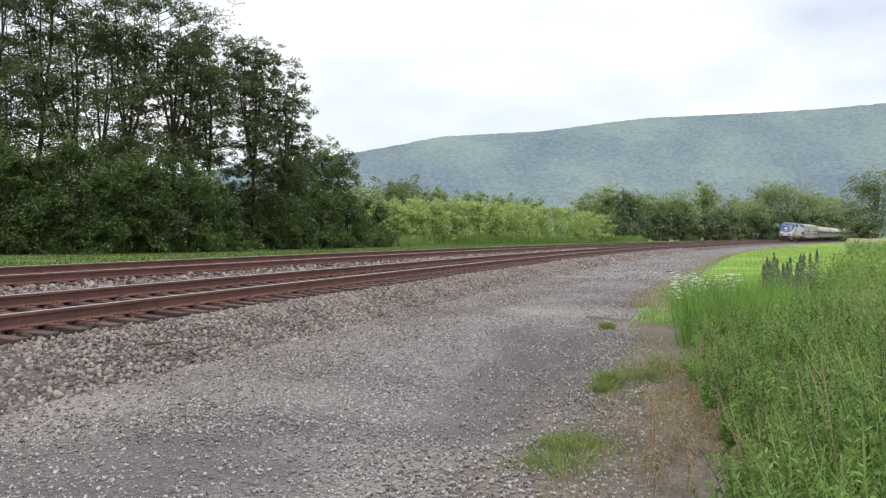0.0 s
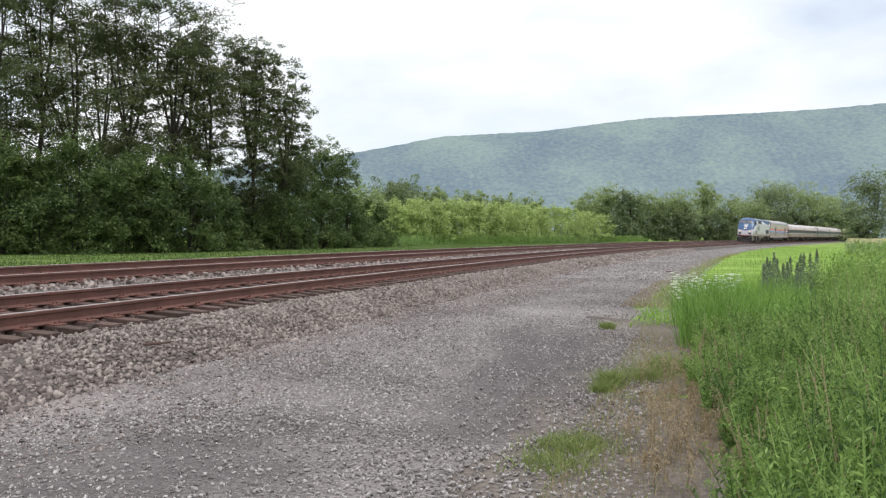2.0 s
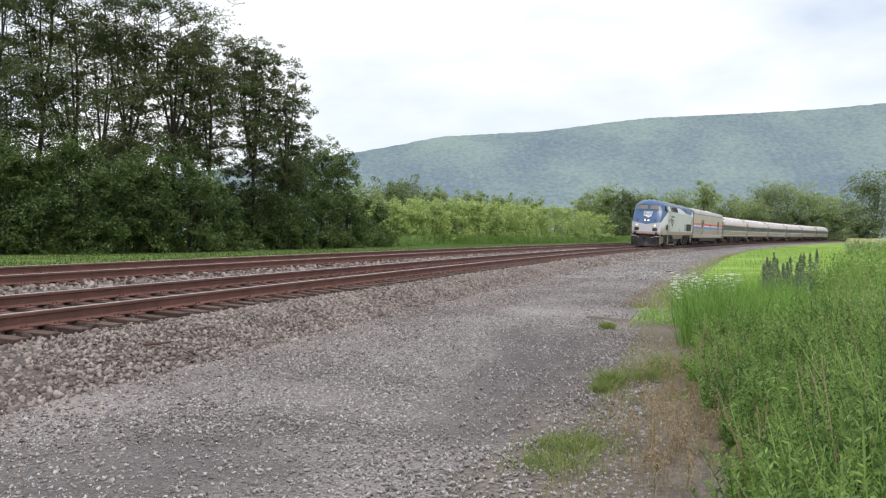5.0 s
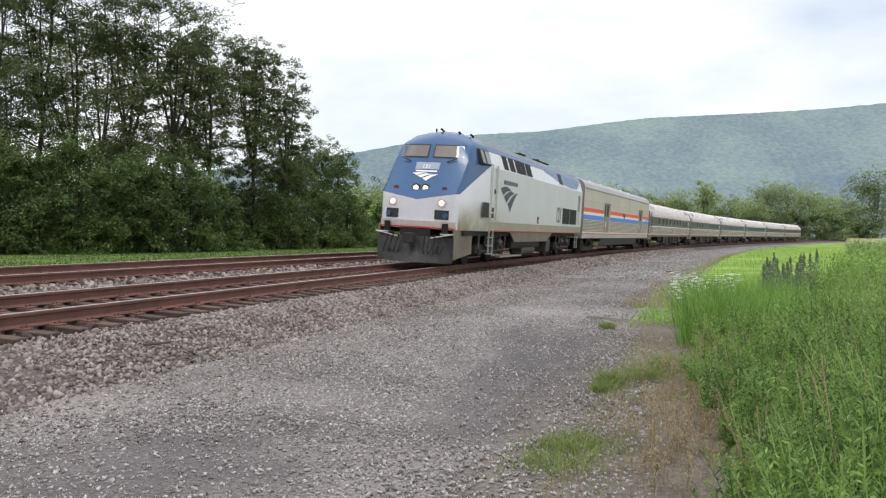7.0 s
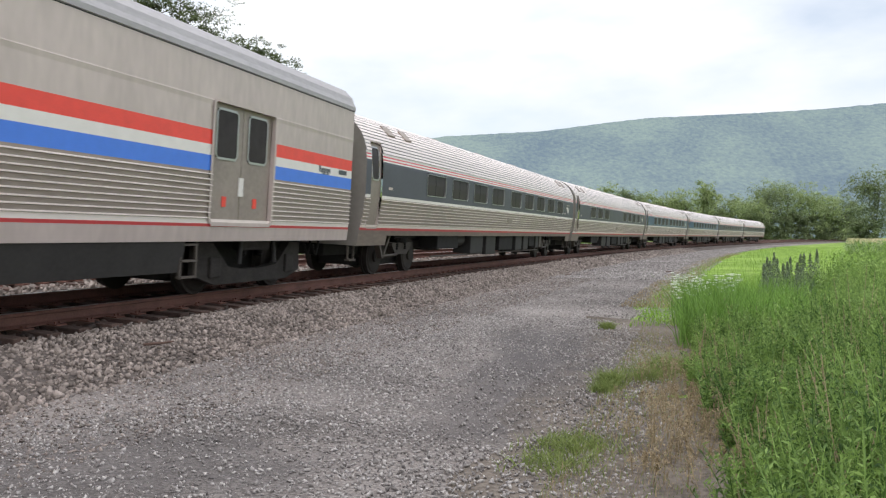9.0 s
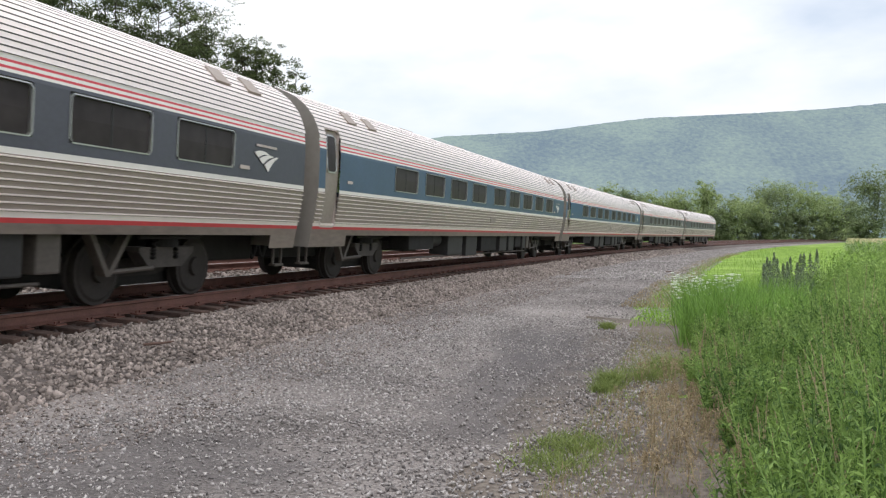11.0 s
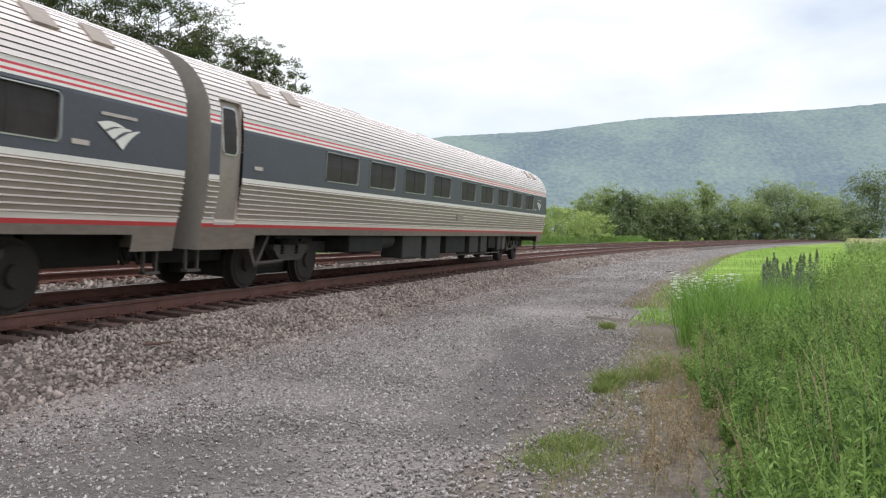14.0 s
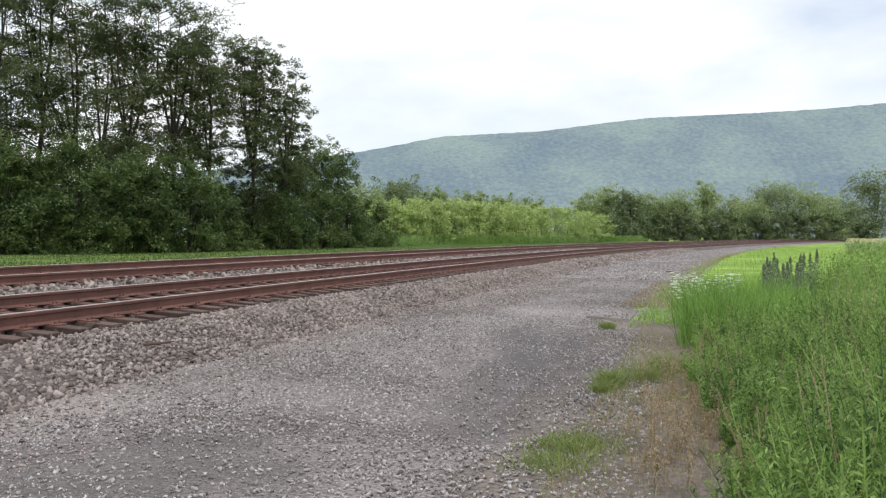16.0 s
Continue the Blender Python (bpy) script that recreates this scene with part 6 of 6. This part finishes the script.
    part("exhaust_fan", cyl((L / 2 - 13.2, 0.5, 4.26), (L / 2 - 13.2, 0.5, 4.40), 0.35, 0.33, 20), M_UNDER, loco)
    for st, y in ((2.7, 0.0), (2.9, 0.55), (3.1, 0.9)):
        bm = cyl((L / 2 - st - 0.1, y, 4.42 - 0.14 * y), (L / 2 - st + 0.2, y, 4.45 - 0.14 * y), 0.018, 0.036, 10)
        add_box(bm, L / 2 - st - 0.1, L / 2 - st + 0.05, y - 0.02, y + 0.02, 4.1, 4.42 - 0.14 * y)
        part("air_horn", bm, M_UNDER, loco)
    part("antenna", cyl((L / 2 - 3.4, -0.5, 4.3), (L / 2 - 3.4, -0.5, 4.56), 0.03, n=8), M_UNDER, loco)
    part("rear_diaphragm", box(-L / 2 + 0.0, -L / 2 + 0.3, -0.75, 0.75, 1.0, 3.5, bev=0.03), M_RUBBER, loco, "black rubber diaphragm")
    return loco


# ---- build: setting ----
build_ground()
build_beds()
build_hill()
build_track(0.0, "rusty near railway track on dark timber ties", True)
build_track(-SPACING, "rusty far railway track on dark timber ties", False)

# ---- build: train ----
locomotive = make_locomotive()
baggage = make_baggage_car()
FULL = WINDOWS
CAFE = [w for k, w in enumerate(WINDOWS) if k not in (3, 4)]
coach_slate = make_coach(M_BANDSLATE, "stainless steel passenger coach with faded slate window band", FULL)
coach_cafe = make_coach(M_BANDSLATE, "stainless steel cafe coach with slate band and fewer windows", CAFE)
coach_mid = make_coach(M_BANDMID, "stainless steel passenger coach with dull blue window band", FULL)
coach_blue = make_coach(M_BANDBLUE, "stainless steel passenger coach with bright blue window band", FULL)
coach_next = copy_thing(coach_slate, Matrix())
coach_last = copy_thing(coach_slate, Matrix())
TRAIN = [(locomotive, LOCO_L), (baggage, BAG_L), (coach_slate, COACH_L), (coach_cafe, COACH_L), (coach_mid, COACH_L), (coach_blue, COACH_L), (coach_next, COACH_L), (coach_last, COACH_L)]

# ---- build: plants ----
build_left_wood()
build_far_plants()
grass_patch("verge_grass", "short bright green grass beside the gravel", 42000, 1.5, 130, 7.5, 34, 0.17, 0.014, M_BLADE, power=1.9, seed=3)
grass_patch("bank_grass", "mown green grass strip beyond the far track", 44000, 3, 150, -33, -8.8, 0.13, 0.065, M_BANK, power=1.3, seed=4)
grass_patch("rough_grass", "tall rough grass in front of the thicket", 14000, 60, 190, -38, -29, 1.3, 0.05, M_WEED, power=1.0, seed=5)
dirt = strip("dirt_verge", np.arange(-16, 3.1, 0.5), [10.2, 9.4, 8.6, 8.0, 7.4, 6.6], [0.055, 0.045, 0.022, 0.010, 0.002, -0.014], M_DIRT, wobble=0.012, seed=9.0, taper=5.0)
tagged(dirt, "dry brown trodden soil between gravel and weeds", "soil", kind="structure")
grass_patch("dry_grass", "thin dry brownish grass on the soil edge", 16000, -13, 2.0, 7.75, 9.8, 0.075, 0.006, M_DRY, power=1.0, seed=6)
grass_patch("dead_grass", "low reddish dead grass between the gravel and the meadow", 9000, 6, 70, 6.9, 8.1, 0.06, 0.022, M_DRY, power=1.3, seed=16)
grass_patch("edge_grass", "sparse green grass on the soil edge", 17000, -13, 3.0, 7.75, 9.8, 0.065, 0.006, M_OLIVE, power=1.0, seed=7)
grass_patch("tall_grass", "stand of tall fresh green grass", 3800, -1.2, 2.6, 8.4, 10.2, 0.78, 0.013, M_STAND, power=1.0, seed=8)
grass_patch("knee_grass", "knee-high green grass round the docks", 5000, 2.5, 12, 8.6, 12.0, 0.5, 0.012, M_BLADE, power=1.0, seed=9)
foot, rng_w = weed_points(950, -10.5, -1.5, 8.6, 12.5, 41, 1.0)
bushy_weeds("tall_weeds", "dense knee-high to waist-high branching fine-leaved green weeds", foot, rng_w, 0.80, 8, 40, 0.062, M_WEED, M_WEED)
foot, rng_w = weed_points(1500, -3, 9, 8.6, 14, 44, 1.0)
bushy_weeds("middle_weeds", "dense waist-high branching fine-leaved green weeds", foot, rng_w, 0.85, 5, 26, 0.08, M_WEED_PALE, M_WEED)
foot, rng_w = weed_points(2200, 2, 22, 10.0, 21, 42, 1.1)
weed_patch("back_weeds", "waist-high green weeds farther back", foot, rng_w, 1.0, 56, 0.085, M_WEED_PALE, M_WEED)
foot, rng_w = weed_points(620, -9, 0, 8.6, 10.4, 53, 1.0)
weed_patch("seeding_stems", "thin pale brown seed stems among the weeds", foot, rng_w, 0.7, 30, 0.02, M_DRY, M_DRY, spread=0.12)
rng_w = np.random.default_rng(47)
along = rng_w.random(240)
foot = np.stack([1.55 + 1.45 * along + rng_w.normal(0, 0.3, 240), 5.3 + 4.2 * along + rng_w.normal(0, 0.25, 240), np.full(240, 0.02)], 1)
weed_patch("dry_weeds", "reddish-brown dry feathery grass at the edge of the weeds", foot, rng_w, 0.36, 60, 0.03, M_DRY, M_DRY, spread=1.1)
dock_rng = random.Random(5)
for px_d, d_d in ((1352, 15.5), (1363, 16.5), (1376, 15.4), (1387, 16.0), (1399, 17.0), (1411, 16.2), (1423, 17.4), (1434, 16.5), (1446, 17.6), (1370, 17.2), (1394, 15.6), (1358, 16.2), (1417, 15.7)):
    make_dock(at_view(px_d, d_d - 1.3, 0.0), dock_rng.randrange(9999))
build_flowers()
build_corn()
make_tuft((2.75, 14.0, 0.02), 1)
make_tuft((1.75, 8.7, 0.02), 2, 0.2, 220)
make_tuft((1.6, 8.3, 0.02), 3, 0.14)
make_tuft((0.95, 6.1, 0.02), 4, 0.12, 260, 0.3)
make_tuft((0.75, 5.6, 0.02), 5, 0.1, 200, 0.3)
make_tuft((2.6, 9.6, 0.02), 6, 0.26, 200, 0.3)
make_tuft((2.25, 9.1, 0.02), 7, 0.2, 160, 0.3)
make_stick((-3.55, 9.95, 0.25), (-3.25, 10.15, 0.27), 0.018, 1)
make_stick((4.75, 32.6, 0.05), (5.0, 32.9, 0.08), 0.04, 2)
make_stick((9.6, 36.0, 0.05), (9.95, 36.2, 0.06), 0.03, 3)

# ---- stones ----
stones("ballast_stones", 46000, -14, 26, 1.3, 3.45, 0.030, M_STONE, "loose angular grey-brown ballast stones")
stones("toe_stones", 18000, -14, 24, 3.05, 4.7, 0.02, M_STONE, "small brown ballast stones strewn along the gravel edge", on_bed=False, low=True)
stones("ballast_stones_far", 10000, 26, 80, 1.3, 3.1, 0.06, M_STONE, "loose angular grey-brown ballast stones")
stones("crib_stones", 10000, -14, 60, -1.3, 1.2, 0.05, M_CRIB, "greasy brown ballast stones between the ties, darkened for under-train shade", power=1.4)
stones("middle_stones", 15000, -8, 60, -7.6, -1.3, 0.06, M_STONE, "pale ballast stones between the tracks", power=1.3)
stones("lot_pebbles", 66000, -14, 44, 2.9, 8.3, 0.0195, M_PEBBLE, "loose small pale grey pebbles", on_bed=False, power=1.4, low=True, bare=WORN)

stones("lot_pebbles_near", 42000, -14, 3, 3.6, 8.4, 0.017, M_PEBBLE, "loose fine pale grey gravel", on_bed=False, low=True, bare=WORN)
stones("lot_pebbles_far", 24000, 18, 150, 2.9, 7.6, 0.045, M_PEBBLE, "loose pale grey gravel farther along the strip", on_bed=False, power=1.6, low=True)


# ---- what moves ----
def train_front(t):
    return 11.047 - 27.061 * (t - 7) - 0.0182 * (t - 7) ** 2


def motions():
    lean = Matrix.Rotation(-math.atan(CANT), 4, "X")
    behind = 0.0
    for car, length in TRAIN:
        rows = []
        for k in range(33):
            t = k * 0.5
            mid = train_front(t) + behind + length / 2
            ax, ay = track(mid - length * 0.35)
            bx, by = track(mid + length * 0.35)
            m = Matrix.Translation(((ax + bx) / 2, (ay + by) / 2, RAIL_Z)) @ Matrix.Rotation(math.atan2(ay - by, ax - bx), 4, "Z") @ lean
            rows.append((t, m))
        walk(car, rows)
        behind += length


motions()
